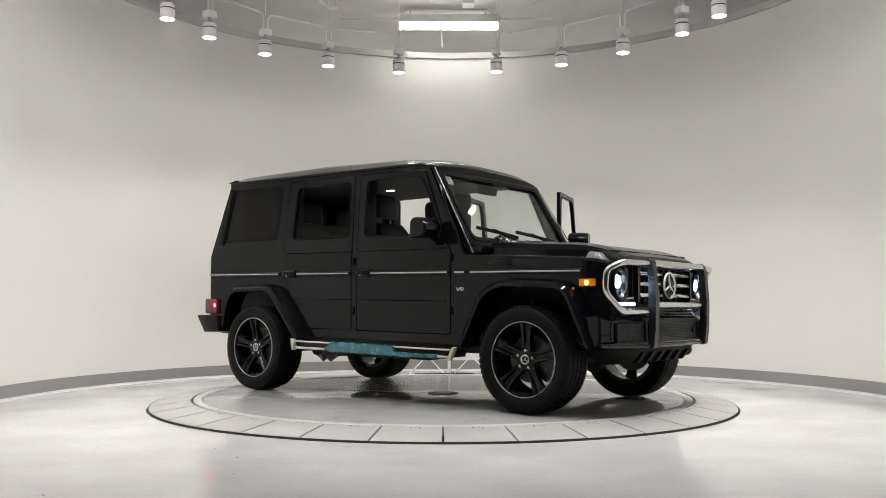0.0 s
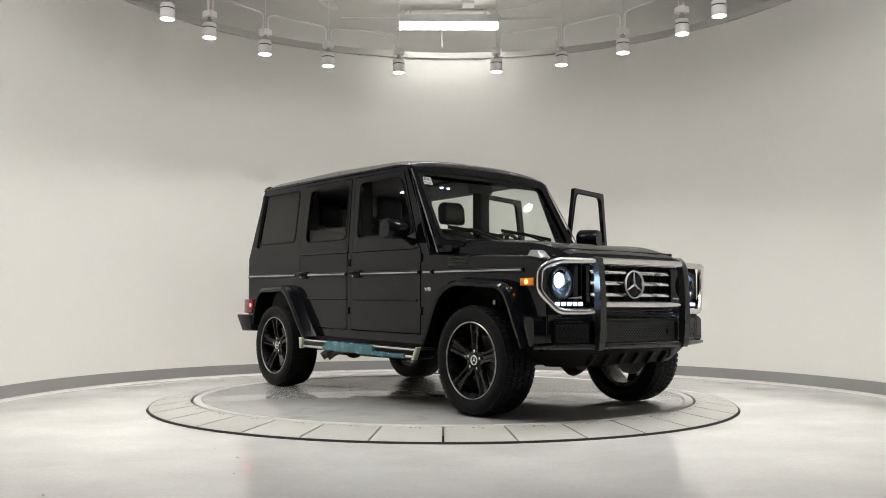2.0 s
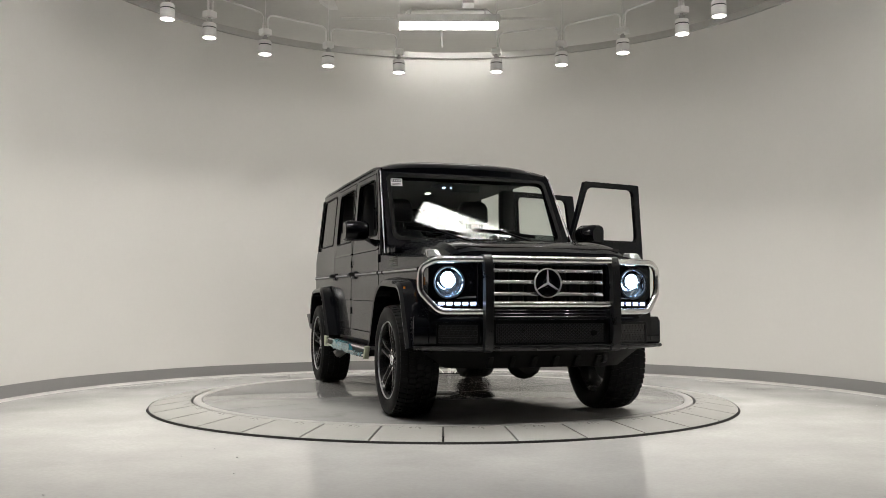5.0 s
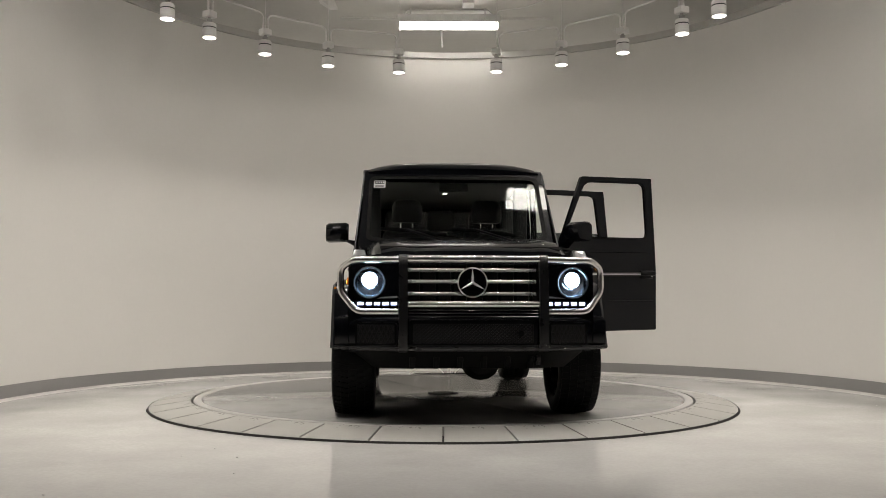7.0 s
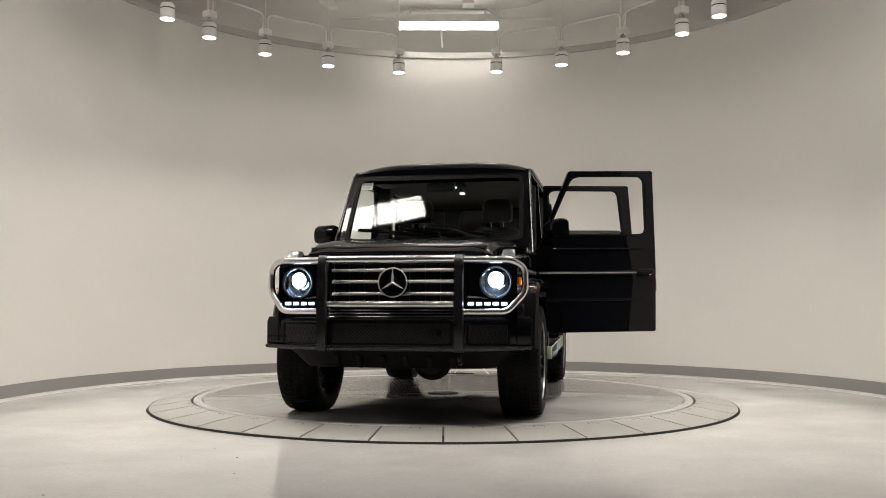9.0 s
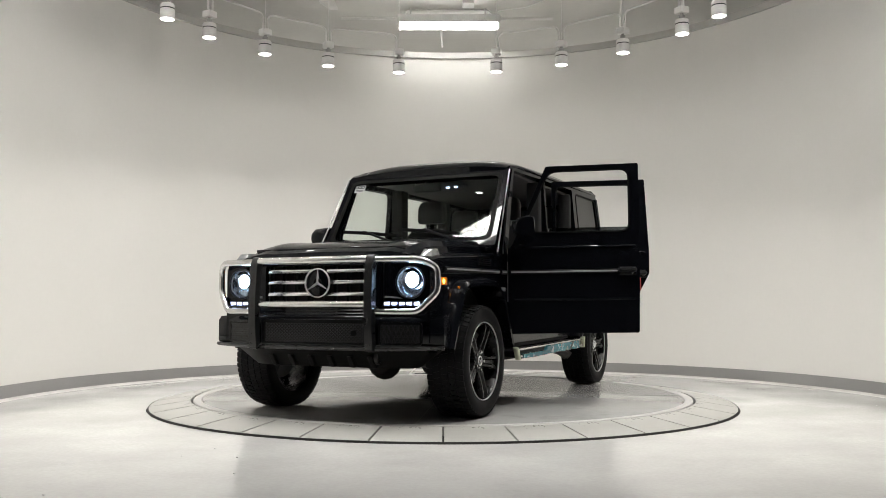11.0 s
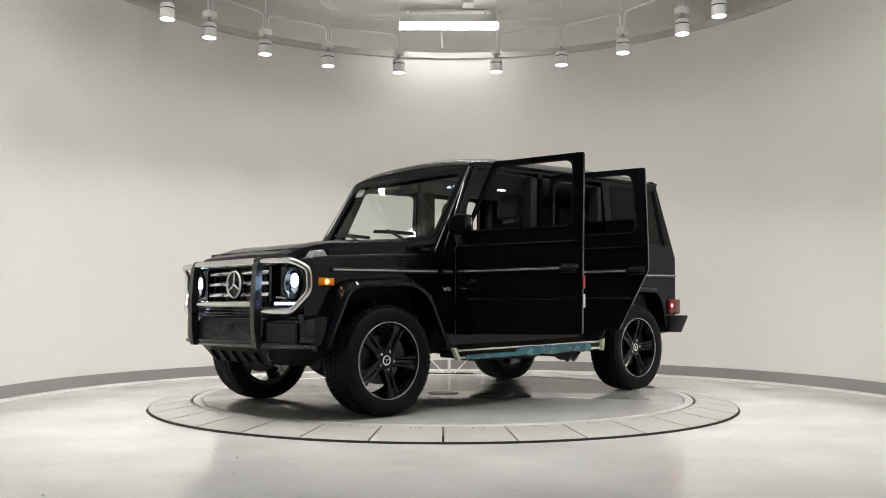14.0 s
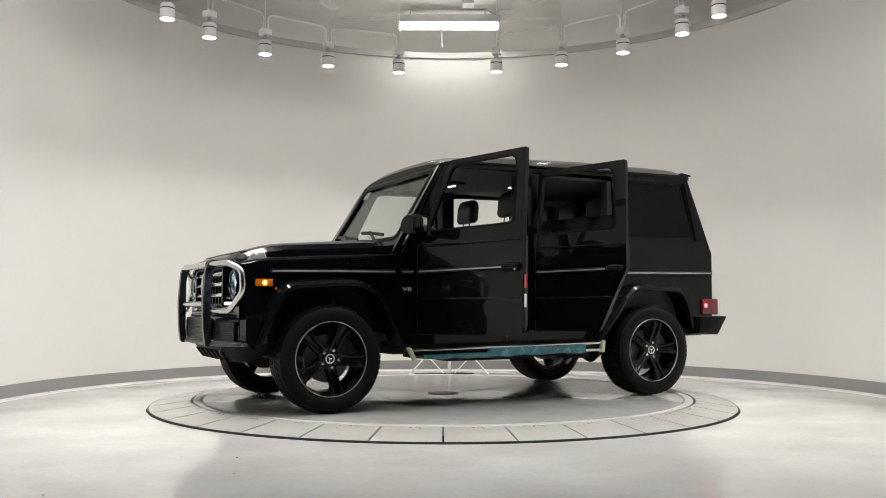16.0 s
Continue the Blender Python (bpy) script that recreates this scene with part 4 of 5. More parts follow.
def headlamp(s):
    bowl = lathe(B(), [(0.097, 1.972), (0.092, 1.968), (0.080, 1.93), (0.04, 1.905), (0.0, 1.902)], 32, c=(0, s * 0.645, 0.905), axis="x", caps=False)
    hl = part("headlamp", bowl, REFLECTOR, car, "round headlamp with a bright blue-white beam lamp")
    part("lamp_ring", lathe(B(), [(0.103, 1.969), (0.103, 1.980), (0.097, 1.984), (0.090, 1.976), (0.092, 1.969)], 32, c=(0, s * 0.645, 0.905), axis="x", closed=True), PLASTIC, hl)
    part("projector", lathe(B(), [(0.056, 1.915), (0.056, 1.950), (0.050, 1.957), (0.044, 1.950), (0.042, 1.922)], 24, c=(0, s * 0.645, 0.922), axis="x", caps=False), CHROME, hl, "chrome projector ring")
    part("beam", lathe(B(), [(0.040, 1.930), (0.036, 1.944), (0.022, 1.953), (0.0, 1.956)], 24, c=(0, s * 0.645, 0.922), axis="x"), XENON, hl, "glowing projector lens")
    part("lamp_cover", lathe(B(), [(0.094, 1.982), (0.078, 1.994), (0.045, 2.003), (0.0, 2.007)], 28, c=(0, s * 0.645, 0.905), axis="x", caps=False), LAMP_GLASS, hl, "clear lamp glass")
    dl = part("daylight_lamp", box(B(), 1.968, 1.990, min(s * 0.465, s * 0.735), max(s * 0.465, s * 0.735), 0.755, 0.790, 0.006), PLASTIC, car, "daylight running lamp strip")
    for k in range(5):
        y = s * (0.492 + 0.052 * k)
        part("led", box(B(), 1.9905, 1.9955, y - 0.018, y + 0.018, 0.763, 0.782, 0.002), LED, dl, "glowing white light diode")
    part("lamp_garnish", hexa(B(), [(1.969, s * 0.47, 0.808), (1.984, s * 0.47, 0.808), (1.984, s * 0.60, 0.804), (1.969, s * 0.60, 0.804), (1.969, s * 0.47, 0.822), (1.980, s * 0.47, 0.822), (1.980, s * 0.56, 0.815), (1.969, s * 0.56, 0.815)]), CLEARLENS, car)


headlamp(1)
headlamp(-1)


def bumper_mesh():
    bm = B()
    plan = [(1.78, 0.835), (1.86, 0.862), (1.942, 0.862), (1.968, 0.757), (2.050, 0.475), (2.063, 0.40), (2.064, 0.0)]
    plan = plan + [(x, -y) for x, y in plan[-2::-1]]
    rows = []
    for x, y in plan:
        rows.append([(x - 0.10, y * 0.90, 0.500), (x - 0.015, y, 0.505), (x, y, 0.525), (x, y, 0.660), (x - 0.020, y * 0.995, 0.688), (x - 0.10, y * 0.94, 0.700)])
    loft(bm, rows, closed=True, cap=True)
    return bm


part("bumper", bumper_mesh(), PAINT, car, "glossy black front bumper", angle=40)


def lattice(bm, y0, y1, z0, z1, x0, x1, pitch, w=0.0035, slope=1.2):
    """Crossed slanting bars that fill a rectangle."""
    for sg in (-1, 1):
        k = y0 - (z1 - z0) * slope
        while k < y1 + (z1 - z0) * slope:
            a, b = (k, z0), (k + sg * (z1 - z0) * slope, z1)
            pts = []
            for t in np.linspace(0, 1, 25):
                y = a[0] + (b[0] - a[0]) * t
                if y0 <= y <= y1:
                    pts.append((y, z0 + (z1 - z0) * t))
            if len(pts) > 1:
                p, q = pts[0], pts[-1]
                vs = [bm.verts.new((x, y + o, z)) for x in (x0, x1) for (y, z) in (p, q) for o in (-w, w)]
                for f in ((4, 5, 7, 6), (0, 4, 6, 2), (1, 3, 7, 5)):
                    bm.faces.new([vs[i] for i in f])
            k += pitch
    return bm


cg = part("centre_intake", prism(B(), fillet([(-0.40, 0.515), (0.40, 0.515), (0.40, 0.672), (-0.40, 0.672)], 0.02, 3), [fillet([(-0.375, 0.528), (0.375, 0.528), (0.375, 0.650), (-0.375, 0.650)], 0.015, 3)], 2.045, 2.079, "yz"), PLASTIC, car, "matt black lower grille")
part("mesh_backing", box(B(), 2.0655, 2.0675, -0.376, 0.376, 0.527, 0.651), UNDER, cg)
part("grille_mesh", lattice(B(), -0.374, 0.374, 0.530, 0.648, 2.068, 2.074, 0.026), MESHBAR, cg, "honeycomb mesh")
part("sensor", lathe(B(), [(0.0, 2.072), (0.022, 2.072), (0.018, 2.082), (0.0, 2.083)], 16, c=(0, 0.30, 0.588), axis="x"), PLASTIC, cg)
for s in (-1, 1):
    # the outer intakes face a little outwards
    a, b = sorted((0.0, s * 0.272))
    at = pose(2.056, s * 0.470, 0, 0, 0, s * 17)
    si = part("side_intake", prism(B(), fillet([(a, 0.515), (b, 0.515), (b, 0.655), (a, 0.655)], 0.02, 3), [fillet([(a + 0.014, 0.526), (b - 0.014, 0.526), (b - 0.014, 0.644), (a + 0.014, 0.644)], 0.012, 3)], -0.02, 0.012, "yz"), PLASTIC, car, "matt black side intake", at)
    part("mesh_backing", box(B(), 0.0005, 0.003, a + 0.013, b - 0.013, 0.525, 0.645), UNDER, si)
    for k in range(8):
        z = 0.534 + 0.0145 * k
        part("mesh_bar", box(B(), 0.004, 0.009, a + 0.0145, b - 0.0145, z - 0.0018, z + 0.0018), MESHBAR, si)
    part("grille_mesh", lattice(B(), a + 0.015, b - 0.015, 0.528, 0.642, 0.0035, 0.008, 0.030, 0.003, 0.5), MESHBAR, si, "honeycomb mesh")
VAL_B = [(1.80, 0.62), (1.86, 0.58), (1.925, 0.42)]
VAL_T = [(1.75, 0.80), (1.925, 0.735), (2.035, 0.45)]
part("lower_valance", loft(B(), [[(x, y, z) for x, y in p] + [(x, -y, z) for x, y in p[::-1]] for p, z in ((VAL_B, 0.365), (VAL_T, 0.500), (VAL_T, 0.508))], closed=True, cap=True), SEAL, car, "matt black lower valance")
for k in range(6):
    y = -0.375 + 0.15 * k
    part("skid_rib", hexa(B(), [(1.90, y - 0.018, 0.365), (1.955, y - 0.018, 0.365), (1.955, y + 0.018, 0.365), (1.90, y + 0.018, 0.365), (1.94, y - 0.018, 0.44), (2.012, y - 0.018, 0.44), (2.012, y + 0.018, 0.44), (1.94, y + 0.018, 0.44)], 0.006), SEAL, car)
part("guard_foot_bar", tube(B(), fillet([(1.940, -0.862, 0.500), (1.985, -0.755, 0.497), (2.085, -0.45, 0.493), (2.098, 0.0, 0.492), (2.085, 0.45, 0.493), (1.985, 0.755, 0.497), (1.940, 0.862, 0.500)], 0.06, 4, False), 0.016, 8, flat=(1, 0.8)), SATIN, car)

# brush guard
for s in (-1, 1):
    y0, y1 = s * 0.435 - 0.027, s * 0.435 + 0.027
    up = prism(B(), fillet([(2.03, 1.072), (2.095, 1.080), (2.125, 1.02), (2.140, 0.80), (2.135, 0.60), (2.118, 0.475), (2.075, 0.475), (2.085, 0.60), (2.085, 0.95), (2.07, 1.02), (2.03, 1.04)], 0.02, 3), [], y0, y1)
    part("guard_upright", up, SATIN, car, "satin black guard upright")
    loop = fillet([(2.085, s * 0.462, 1.045), (2.035, s * 0.745, 1.045), (1.965, s * 0.825, 0.995), (1.958, s * 0.828, 0.850), (2.022, s * 0.722, 0.722), (2.085, s * 0.462, 0.722)], 0.042, 5, False)
    part("guard_hoop", tube(B(), loop, 0.021, 12), STEEL, car, "polished steel headlamp hoop")
part("guard_bar", tube(B(), [(2.095, -0.41, 1.048), (2.095, 0.41, 1.048)], 0.024, 12), STEEL, car, "polished steel crossbar")
part("guard_bar", tube(B(), [(2.10, -0.41, 0.768), (2.10, 0.41, 0.768)], 0.021, 12), STEEL, car, "polished steel crossbar")

# running boards with blue film and taped ends
for s in (-1, 1):
    def bar(x0, x1, a, b, z0, z1, bev=0.004):
        y0, y1 = sorted((s * a, s * b))
        bm = box(B(), x0, x1, y0, y1, z0, z1, bev)
        for v in bm.verts:
            v.co.z -= 0.014 * v.co.x
        return bm
    rb = part("running_board", bar(-0.93, 0.735, 0.70, 0.885, 0.392, 0.446, 0.012), PLASTIC, car, "black running board")
    part("step_strip", bar(-0.93, 0.735, 0.855, 0.900, 0.440, 0.458, 0.006), STEEL, rb, "bright steel step edge")
    part("step_strip", bar(-0.93, 0.735, 0.865, 0.905, 0.385, 0.408, 0.006), STEEL, rb, "bright steel lower edge")
    for x in (-0.945, 0.74):
        tp = bar(x - 0.016, x + 0.016, 0.872, 0.911, 0.374, 0.470, 0.006)
        for v in tp.verts:
            # the wrap leans outwards at its top and puckers round the board
            v.co.x += (v.co.z - 0.40) * (0.45 if x > 0 else -0.18) + 0.006 * math.sin(60 * v.co.z)
        part("tape_end", tp, TAPE, rb, "pale green masking tape wrap")
    fm = B()
    n = 40
    rng = random.Random(3 + s)
    x0, x1 = (-0.56, 0.62) if s < 0 else (-0.78, 0.66)
    rows = []
    for i in range(n + 1):
        x = x0 + (x1 - x0) * i / n
        w = rng.uniform(-0.004, 0.004)
        top = (0.462 if -0.52 < x < 0.20 else 0.412) if s < 0 else (0.452 if x < 0.1 else 0.415)
        rows.append([(x, s * (0.885 + w), top - 0.014 * x), (x, s * (0.910 + w), top - 0.008 - 0.014 * x), (x, s * (0.914 + w * 0.5), 0.412 - 0.014 * x), (x, s * (0.911 - w), 0.382 + w - 0.014 * x), (x, s * (0.86 + w), 0.374 + 2 * w - 0.014 * x)])
    loft(fm, rows)
    part("protective_film", fm, FILM, rb, "torn blue protective film")
    part("sill", bar(-0.93, 0.76, 0.60, 0.768, 0.455, 0.545, 0.01), UNDER, car, "dark sill under the doors")
    for x in (-0.6, 0.0, 0.5):
        part("bracket", bar(x - 0.03, x + 0.03, 0.45, 0.80, 0.40, 0.44), UNDER, rb)
    for k in (0, 1):
        x = -0.62 + 0.085 * k
        part("tailpipe", tube(B(), fillet([(x + 0.06, s * 0.50, 0.40), (x + 0.05, s * 0.68, 0.40), (x, s * 0.80, 0.375), (x - 0.03, s * 0.86, 0.325)], 0.06, 5, False), 0.034, 14), PIPE, car, "dull steel side tailpipe")
    # tail lamp and bumper corner
    part("tail_lamp", box(B(), -2.315, -2.13, *sorted((s * 0.60, s * 0.803)), 0.685, 0.825, 0.014), RED, car, "red tail lamp, lit")
    part("tail_bulb", lathe(B(), [(0.0, 0.0), (0.018, 0.0), (0.013, 0.005), (0.0, 0.006)], 16, c=(-2.165, 0, 0.765), axis="y"), REDGLOW, car, "glowing red bulb", pose(0, s * 0.8035, 0, 0, 0, 0) @ Matrix.Diagonal((1, s, 1, 1)))
    part("bumper_corner", hexa(B(), [(-2.30, s * 0.50, 0.500), (-2.01, s * 0.50, 0.500), (-2.04, s * 0.850, 0.520), (-2.27, s * 0.840, 0.510), (-2.375, s * 0.50, 0.672), (-2.01, s * 0.50, 0.672), (-2.04, s * 0.870, 0.672), (-2.36, s * 0.862, 0.672)], 0.012), PLASTIC, car, "black rear bumper corner")
part("rear_bumper", box(B(), -2.372, -2.22, -0.51, 0.51, 0.51, 0.668, 0.015), PLASTIC, car, "black rear bumper")
part("tailgate", hexa(B(), [(-2.268, -0.725, 0.62), (-2.22, -0.725, 0.62), (-2.22, 0.725, 0.62), (-2.268, 0.725, 0.62), (-2.268, -0.725, 1.20), (-2.22, -0.725, 1.20), (-2.22, 0.725, 1.20), (-2.268, 0.725, 1.20)]), PAINT, car, "black tailgate")


def rear_frame():
    """The upper tailgate with its window opening, leaning forwards."""
    bm = prism(B(), [(-0.72, 0), (0.72, 0), (0.70, 0.70), (-0.70, 0.70)], [fillet([(-0.58, 0.12), (0.58, 0.12), (0.56, 0.58), (-0.56, 0.58)], 0.06, 4)], 0, 0.04, "xy")
    for v in bm.verts:
        v.co = (-2.266 + v.co.y * 0.335 + v.co.z, v.co.x, 1.201 + v.co.y)
    return bm


part("tailgate_frame", rear_frame(), PAINT, car)
bm = prism(B(), [(-0.59, 0.11), (0.59, 0.11), (0.57, 0.59), (-0.57, 0.59)], [], 0.015, 0.020, "xy")
for v in bm.verts:
    v.co = (-2.266 + v.co.y * 0.335 + v.co.z, v.co.x, 1.201 + v.co.y)
part("rear_window", bm, DARK_GLASS, car, "dark rear window")

# underbody
part("floor_pan", box(B(), -2.20, 1.10, -0.70, 0.70, 0.50, 0.56), UNDER, car, "dark underbody")
part("engine_bay_pan", box(B(), 1.0, 1.88, -0.44, 0.44, 0.42, 1.02), UNDER, car)
part("bay_cover", box(B(), 0.76, 1.9, -0.58, 0.58, 1.03, 1.14), UNDER, car)
for s in (-1, 1):
    part("frame_rail", box(B(), -2.15, 1.9, *sorted((s * 0.36, s * 0.46)), 0.40, 0.50, 0.01), UNDER, car)
    part("silencer", box(B(), -1.06, -0.72, *sorted((s * 0.34, s * 0.60)), 0.325, 0.43, 0.035), UNDER, car)
    part("muffler", box(B(), -0.45, 0.35, *sorted((s * 0.38, s * 0.66)), 0.335, 0.47, 0.04), UNDER, car)
    for x in (1.35, -1.5):
        part("coil_spring", tube(B(), [(x + 0.055 * math.cos(k * 0.7), s * 0.53 + 0.055 * math.sin(k * 0.7), 0.46 + 0.0045 * k) for k in range(70)], 0.008, 6), UNDER, car)
        part("damper", tube(B(), [(x - 0.12, s * 0.55, 0.33), (x - 0.14, s * 0.53, 0.80)], 0.026, 8), STEEL, car)
for x, yd in ((1.35, 0.12), (-1.5, 0.0)):
    part("axle", lathe(tube(B(), [(x, -0.66, 0.39), (x, 0.66, 0.39)], 0.055, 12), [(0.0, -0.10), (0.10, -0.08), (0.145, 0.0), (0.10, 0.08), (0.0, 0.10)], 16, c=(x, yd, 0.385), axis="x"), UNDER, car, "dirty solid axle")
    part("tie_rod", tube(B(), [(x + 0.17, -0.60, 0.37), (x + 0.17, 0.60, 0.37)], 0.018, 8), UNDER, car)
part("tow_eye", lathe(B(), [(0.030, -0.012), (0.045, -0.012), (0.045, 0.012), (0.030, 0.012)], 16, c=(1.965, 0.42, 0.435), axis="y", closed=True), SATIN, car, "black towing eye")


# ---- wheels ----
def tyre_mesh():
    bm = B()
    prof = [(0.262, -0.125), (0.275, -0.137), (0.315, -0.1425), (0.343, -0.136), (0.360, -0.122), (0.3665, -0.10), (0.3675, 0.0), (0.3665, 0.10), (0.360, 0.122), (0.343, 0.136), (0.315, 0.1425), (0.275, 0.137), (0.262, 0.125), (0.255, 0.09), (0.255, -0.09)]
    lathe(bm, prof, 72, axis="y", closed=True)
    return bm


def tread_mesh():
    bm = B()
    n = 58
    for y0, y1, ph in ((-0.128, -0.082, 0.0), (-0.074, -0.030, 0.5), (-0.022, 0.022, 0.15), (0.030, 0.074, 0.6), (0.082, 0.128, 0.3)):
        for i in range(n):
            a0 = 2 * math.pi * (i + ph) / n
            a1 = a0 + 2 * math.pi / n * 0.76
            sk = 0.022 * (1 if y0 < 0 else -1)
            pts = []
            for r in (0.360, 0.3745):
                for a, y in ((a0, y0), (a1, y0), (a1 + sk, y1), (a0 + sk, y1)):
                    rr = r - (0.010 if abs(y) > 0.12 else 0.0)
                    pts.append((rr * math.cos(a), y, rr * math.sin(a)))
            hexa(bm, pts)
    return bm


def wheel_parts(parent):
    """A wheel round its own middle, its face towards +y."""
    w = part("wheel", lathe(B(), [(0.262, -0.10), (0.262, 0.122), (0.252, 0.122), (0.240, 0.09), (0.232, 0.02), (0.228, -0.10)], 48, axis="y", closed=True), RIM, parent, "black alloy wheel on a black tyre")
    part("tyre", tyre_mesh(), RUBBER, w, "black rubber tyre")
    part("tread", tread_mesh(), RUBBER, w)
    part("rim_lip", lathe(B(), [(0.2605, 0.122), (0.2605, 0.130), (0.2585, 0.132), (0.2558, 0.131), (0.2553, 0.1225)], 64, axis="y", closed=True), STRIP, w, "thin bright machined rim line")
    for i in range(5):
        bm = B()
        rows = []
        # two raised edges with a deep groove between them, spreading towards the rim
        for r, hw, y, d, g in ((0.035, 0.030, 0.090, 0.055, 0.002), (0.075, 0.040, 0.093, 0.055, 0.010), (0.115, 0.037, 0.100, 0.045, 0.017), (0.165, 0.039, 0.108, 0.036, 0.020), (0.215, 0.047, 0.114, 0.030, 0.018), (0.249, 0.062, 0.113, 0.030, 0.010)):
            rows.append([(-hw, y - d, r), (-hw, y - 0.012, r), (-hw * 0.86, y, r), (-hw * 0.52, y - 0.001, r), (-hw * 0.28, y - g, r), (hw * 0.28, y - g, r), (hw * 0.52, y - 0.001, r), (hw * 0.86, y, r), (hw, y - 0.012, r), (hw, y - d, r)])
        loft(bm, rows, closed=True, cap=True)
        part("spoke", bm, RIM, w, "", Matrix.Rotation(radians(72 * i), 4, "Y"), 30)
    part("hub", lathe(B(), [(0.0, 0.03), (0.075, 0.03), (0.072, 0.082), (0.052, 0.094), (0.0, 0.094)], 28, axis="y"), RIM, w)
    part("hub_emblem", emblem(B(), (0, 0.0945, 0), 0.034, 0.008, "y", 0.005), BADGE, w, "small chrome hub emblem")
    bolt = part("lug_bolt", lathe(B(), [(0.0, 0.088), (0.011, 0.088), (0.011, 0.099), (0.006, 0.102), (0.0, 0.102)], 8, c=(0, 0, 0.062), axis="y"), STEEL, w, "steel wheel bolt")
    bolt.matrix_basis = Matrix.Rotation(0.0, 4, "Y")
    for i in range(1, 5):
        again(bolt, Matrix.Rotation(radians(72 * i), 4, "Y"), w)
    part("brake_disc", lathe(B(), [(0.0, -0.005), (0.165, -0.005), (0.165, 0.022), (0.0, 0.022)], 40, axis="y"), BRAKE, w, "grey brake disc")
    part("caliper", prism(B(), [(0.08 * math.cos(a), 0.08 * math.sin(a)) for a in np.linspace(2.4, 3.9, 8)] + [(0.20 * math.cos(a), 0.20 * math.sin(a)) for a in np.linspace(3.9, 2.4, 8)], [], -0.03, 0.045), SATIN, w, "dark brake caliper")
    return w


w0 = wheel_parts(car)
w0.matrix_basis = pose(1.35, 0.755, 0.3925, 0, 48, 0)
for x, s, spin in ((-1.50, 1, 57), (1.35, -1, -6), (-1.50, -1, 5)):
    c = copy_thing(w0, pose(x, s * 0.755, 0.3925, 0, 0, 180 if s < 0 else 0) @ pose(0, 0, 0, 0, spin, 0))
    c.parent = car


# ---- cabin ----
def seat(y, x, parent, wide=0.25, rear=False):
    b = B()
    box(b, x - 0.26, x + 0.26, y - wide, y + wide, 0.80, 0.95, 0.05, 3)
    st = part("seat", b, LEATHER, parent, "black leather seat")
    bm = B()
    rows = []
    for s, hw, th in ((0.0, 0.92, 0.07), (0.2, 1.0, 0.085), (0.6, 1.0, 0.08), (0.9, 0.85, 0.06), (1.0, 0.68, 0.035)):
        cx, cz = x - 0.24 - 0.16 * s, 0.90 + 0.56 * s
        ring = fillet([(-wide * hw, -th), (wide * hw, -th), (wide * hw, th), (-wide * hw, th)], 0.06, 4)
        rows.append([(cx + v, y + u, cz) for u, v in ring])
    loft(bm, rows, closed=True, cap=True)
    part("backrest", bm, LEATHER, st)
    hm = B()
    rows = []
    for s, hw, th in ((0.0, 0.85, 0.032), (0.12, 1.0, 0.048), (0.7, 1.0, 0.050), (0.92, 0.86, 0.040), (1.0, 0.66, 0.022)):
        ring = fillet([(-0.138 * hw, -th), (0.138 * hw, -th), (0.138 * hw, th), (-0.138 * hw, th)], 0.045, 4)
        rows.append([(x - 0.42 + v - 0.02 * s, y + u, 1.51 + 0.205 * s) for u, v in ring])
    loft(hm, rows, closed=True, cap=True)
    part("headrest", hm, LEATHER, st, "black headrest")
    for o in (-0.055, 0.055):
        part("headrest_post", tube(B(), [(x - 0.405, y + o, 1.44), (x - 0.418, y + o, 1.53)], 0.006, 8), CHROME, st)


for y in (-0.36, 0.36):
    seat(y, 0.02, car)
for y in (-0.42, 0.0, 0.42):
    seat(y, -0.86, car, 0.21)
part("dashboard", prism(B(), fillet([(0.40, 0.85), (0.74, 0.85), (0.79, 1.20), (0.60, 1.235), (0.44, 1.20), (0.40, 1.08)], 0.04, 4), [], -0.70, 0.70), TRIMDARK, car, "dark dashboard")
part("instrument_hood", prism(B(), fillet([(0.44, 1.19), (0.66, 1.20), (0.60, 1.285), (0.44, 1.29)], 0.04, 4), [], 0.20, 0.56), TRIMDARK, car)
wheel_m = Matrix.Translation((0.26, 0.37, 1.20)) @ Matrix.Rotation(radians(-62), 4, "Y")
sw = part("steering_wheel", tube(B(), [(0.195 * math.cos(a), 0.195 * math.sin(a), 0) for a in np.linspace(0, 2 * math.pi, 41)[:-1]], 0.016, 8, closed=True), LEATHER, car, "black steering wheel", wheel_m)
part("hub", lathe(B(), [(0.0, -0.05), (0.06, -0.05), (0.07, 0.0), (0.05, 0.015), (0.0, 0.018)], 18), TRIMDARK, sw)
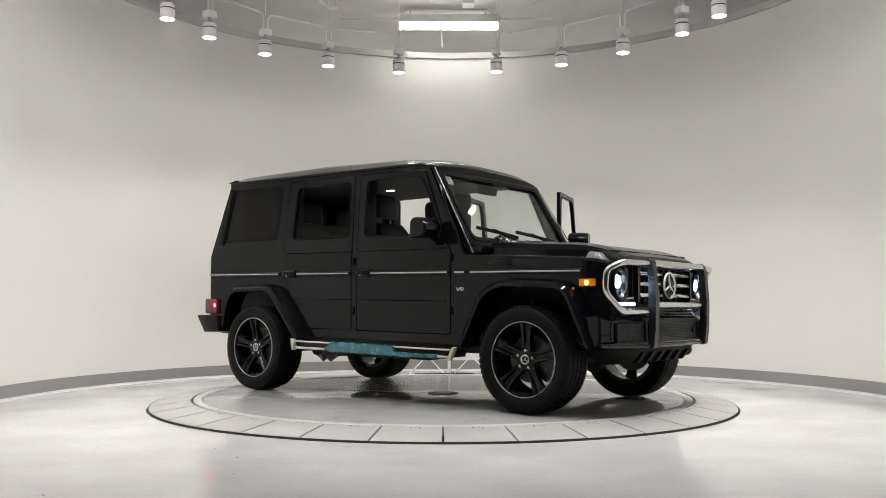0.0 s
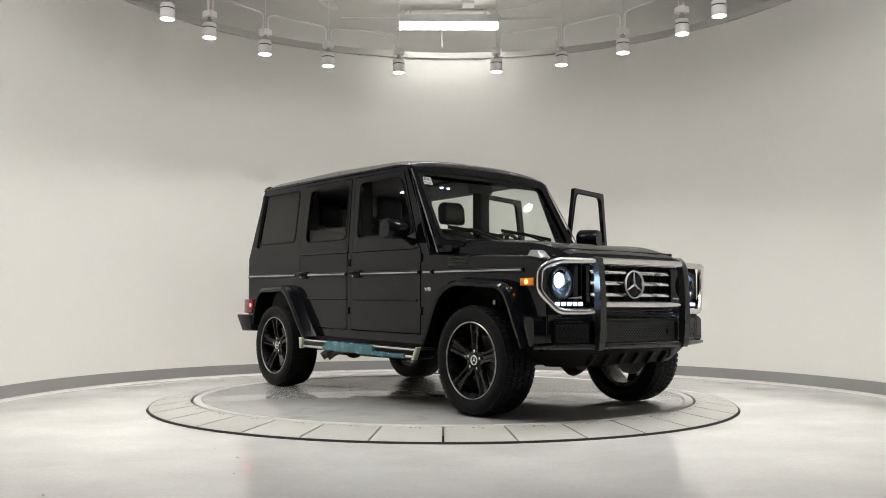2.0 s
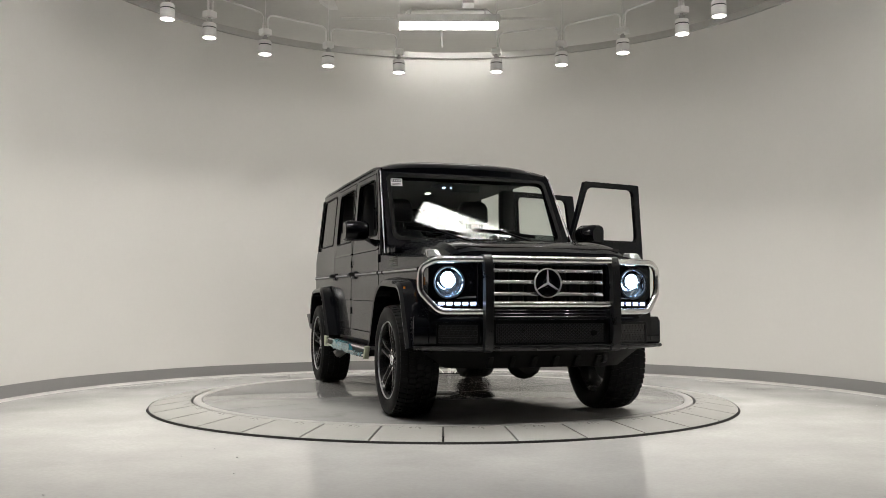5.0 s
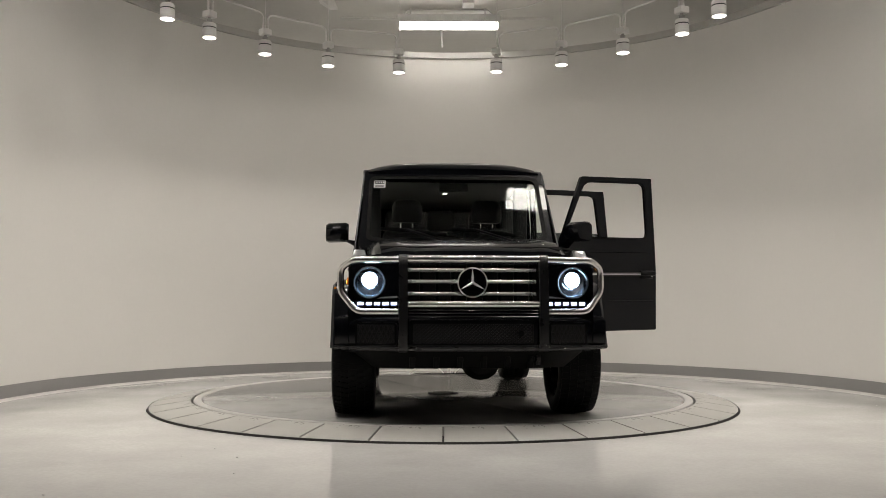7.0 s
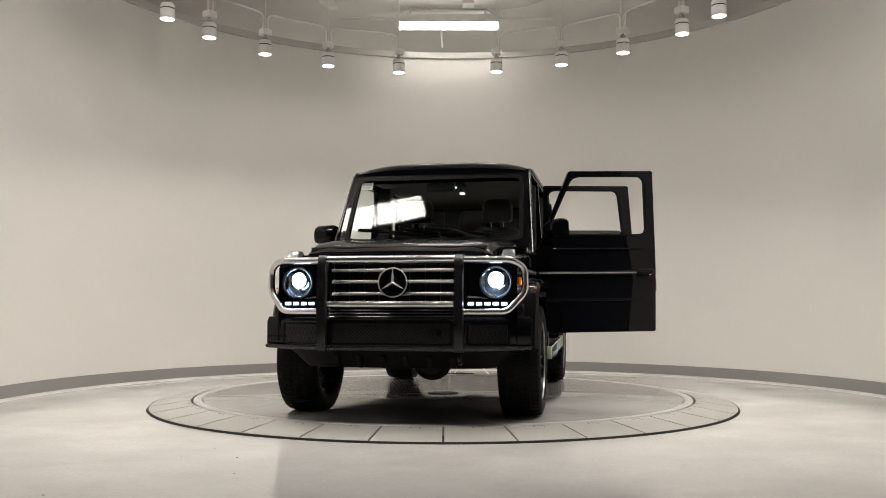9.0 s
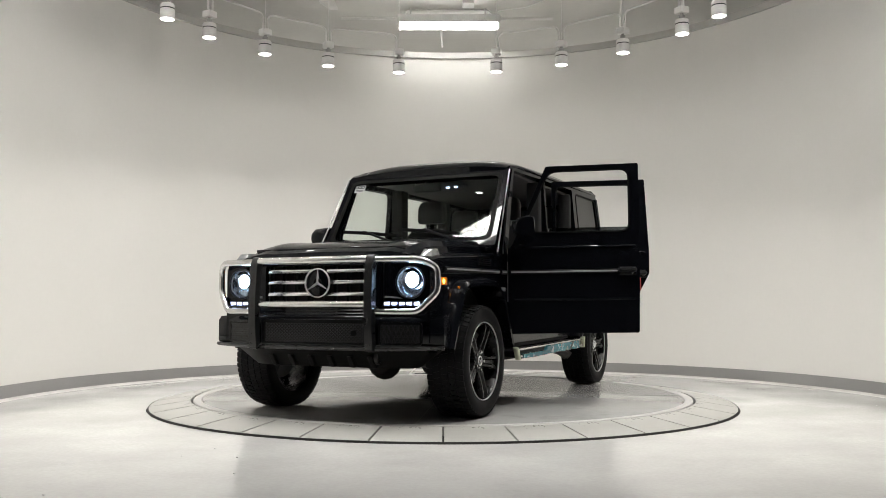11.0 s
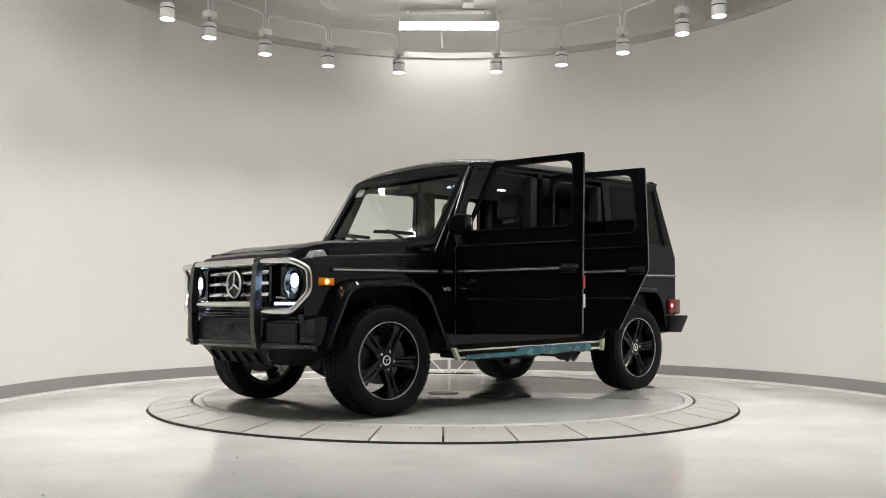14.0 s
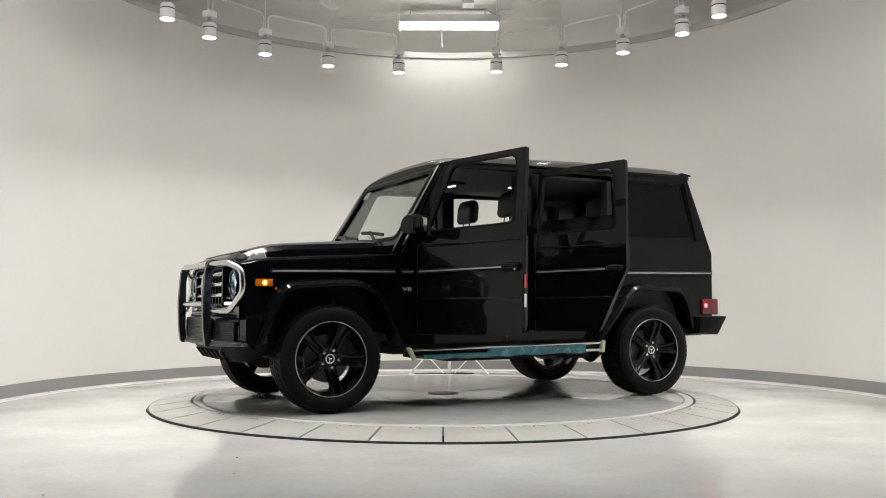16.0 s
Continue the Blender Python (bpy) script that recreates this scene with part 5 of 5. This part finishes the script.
for a in (0, 180, 270):
    part("spoke", hexa(B(), [Matrix.Rotation(radians(a), 4, "Z") @ Vector(p) for p in ((0.05, -0.022, -0.012), (0.18, -0.018, -0.008), (0.18, 0.018, -0.008), (0.05, 0.022, -0.012), (0.05, -0.022, 0.008), (0.18, -0.018, 0.006), (0.18, 0.018, 0.006), (0.05, 0.022, 0.008))]), TRIMDARK, sw)
part("console", box(B(), -0.35, 0.45, -0.13, 0.13, 0.70, 1.02, 0.03), TRIMDARK, car)
part("cabin_floor", box(B(), -2.15, 0.75, -0.70, 0.70, 0.565, 0.62), TRIMDARK, car)
im = part("inner_mirror", box(B(), 0.405, 0.445, -0.12, 0.12, 1.685, 1.755, 0.015), TRIMDARK, car, "interior rear-view mirror")
part("mirror_stem", tube(B(), [(0.43, 0, 1.74), (0.45, 0, 1.80)], 0.010, 8), TRIMDARK, im)
part("overhead_console", box(B(), -0.12, 0.40, -0.13, 0.13, 1.788, 1.8145, 0.01), TRIMDARK, car)
part("dome_lamp", box(B(), -0.70, -0.63, -0.022, 0.022, 1.804, 1.8145, 0.005), DOME, car, "lit cabin dome lamp")
for y in (-0.038, 0.038):
    part("map_lamp", lathe(B(), [(0.0, 1.775), (0.010, 1.777), (0.016, 1.783), (0.016, 1.7875), (0.0, 1.7875)], 14, c=(-0.05, y, 0)), LED, car, "small lit map lamp")
for s in (-1, 1):
    part("pillar_lining", box(B(), -0.40, -0.27, *sorted((s * 0.60, s * 0.715)), 0.60, 1.82, 0.02), TRIMDARK, car)
    part("pillar_lining", box(B(), -1.33, -1.16, *sorted((s * 0.60, s * 0.715)), 0.90, 1.82, 0.02), TRIMDARK, car)
    part("rear_lining", box(B(), -2.2, -1.2, *sorted((s * 0.62, s * 0.715)), 0.62, 1.30, 0.02), TRIMDARK, car)


# ---- what turns ----
def motions():
    """The platform and the car on it turn together about the platform's middle."""
    times = [i * 0.5 for i in range(33)]
    walk(disc, [(t, pose(0, 0, 0, 0, 0, heading(t))) for t in times])
    walk(car, [(t, pose(0, 0, 0, 0, 0, heading(t)) @ pose(0, 0.055, 0)) for t in times])


motions()
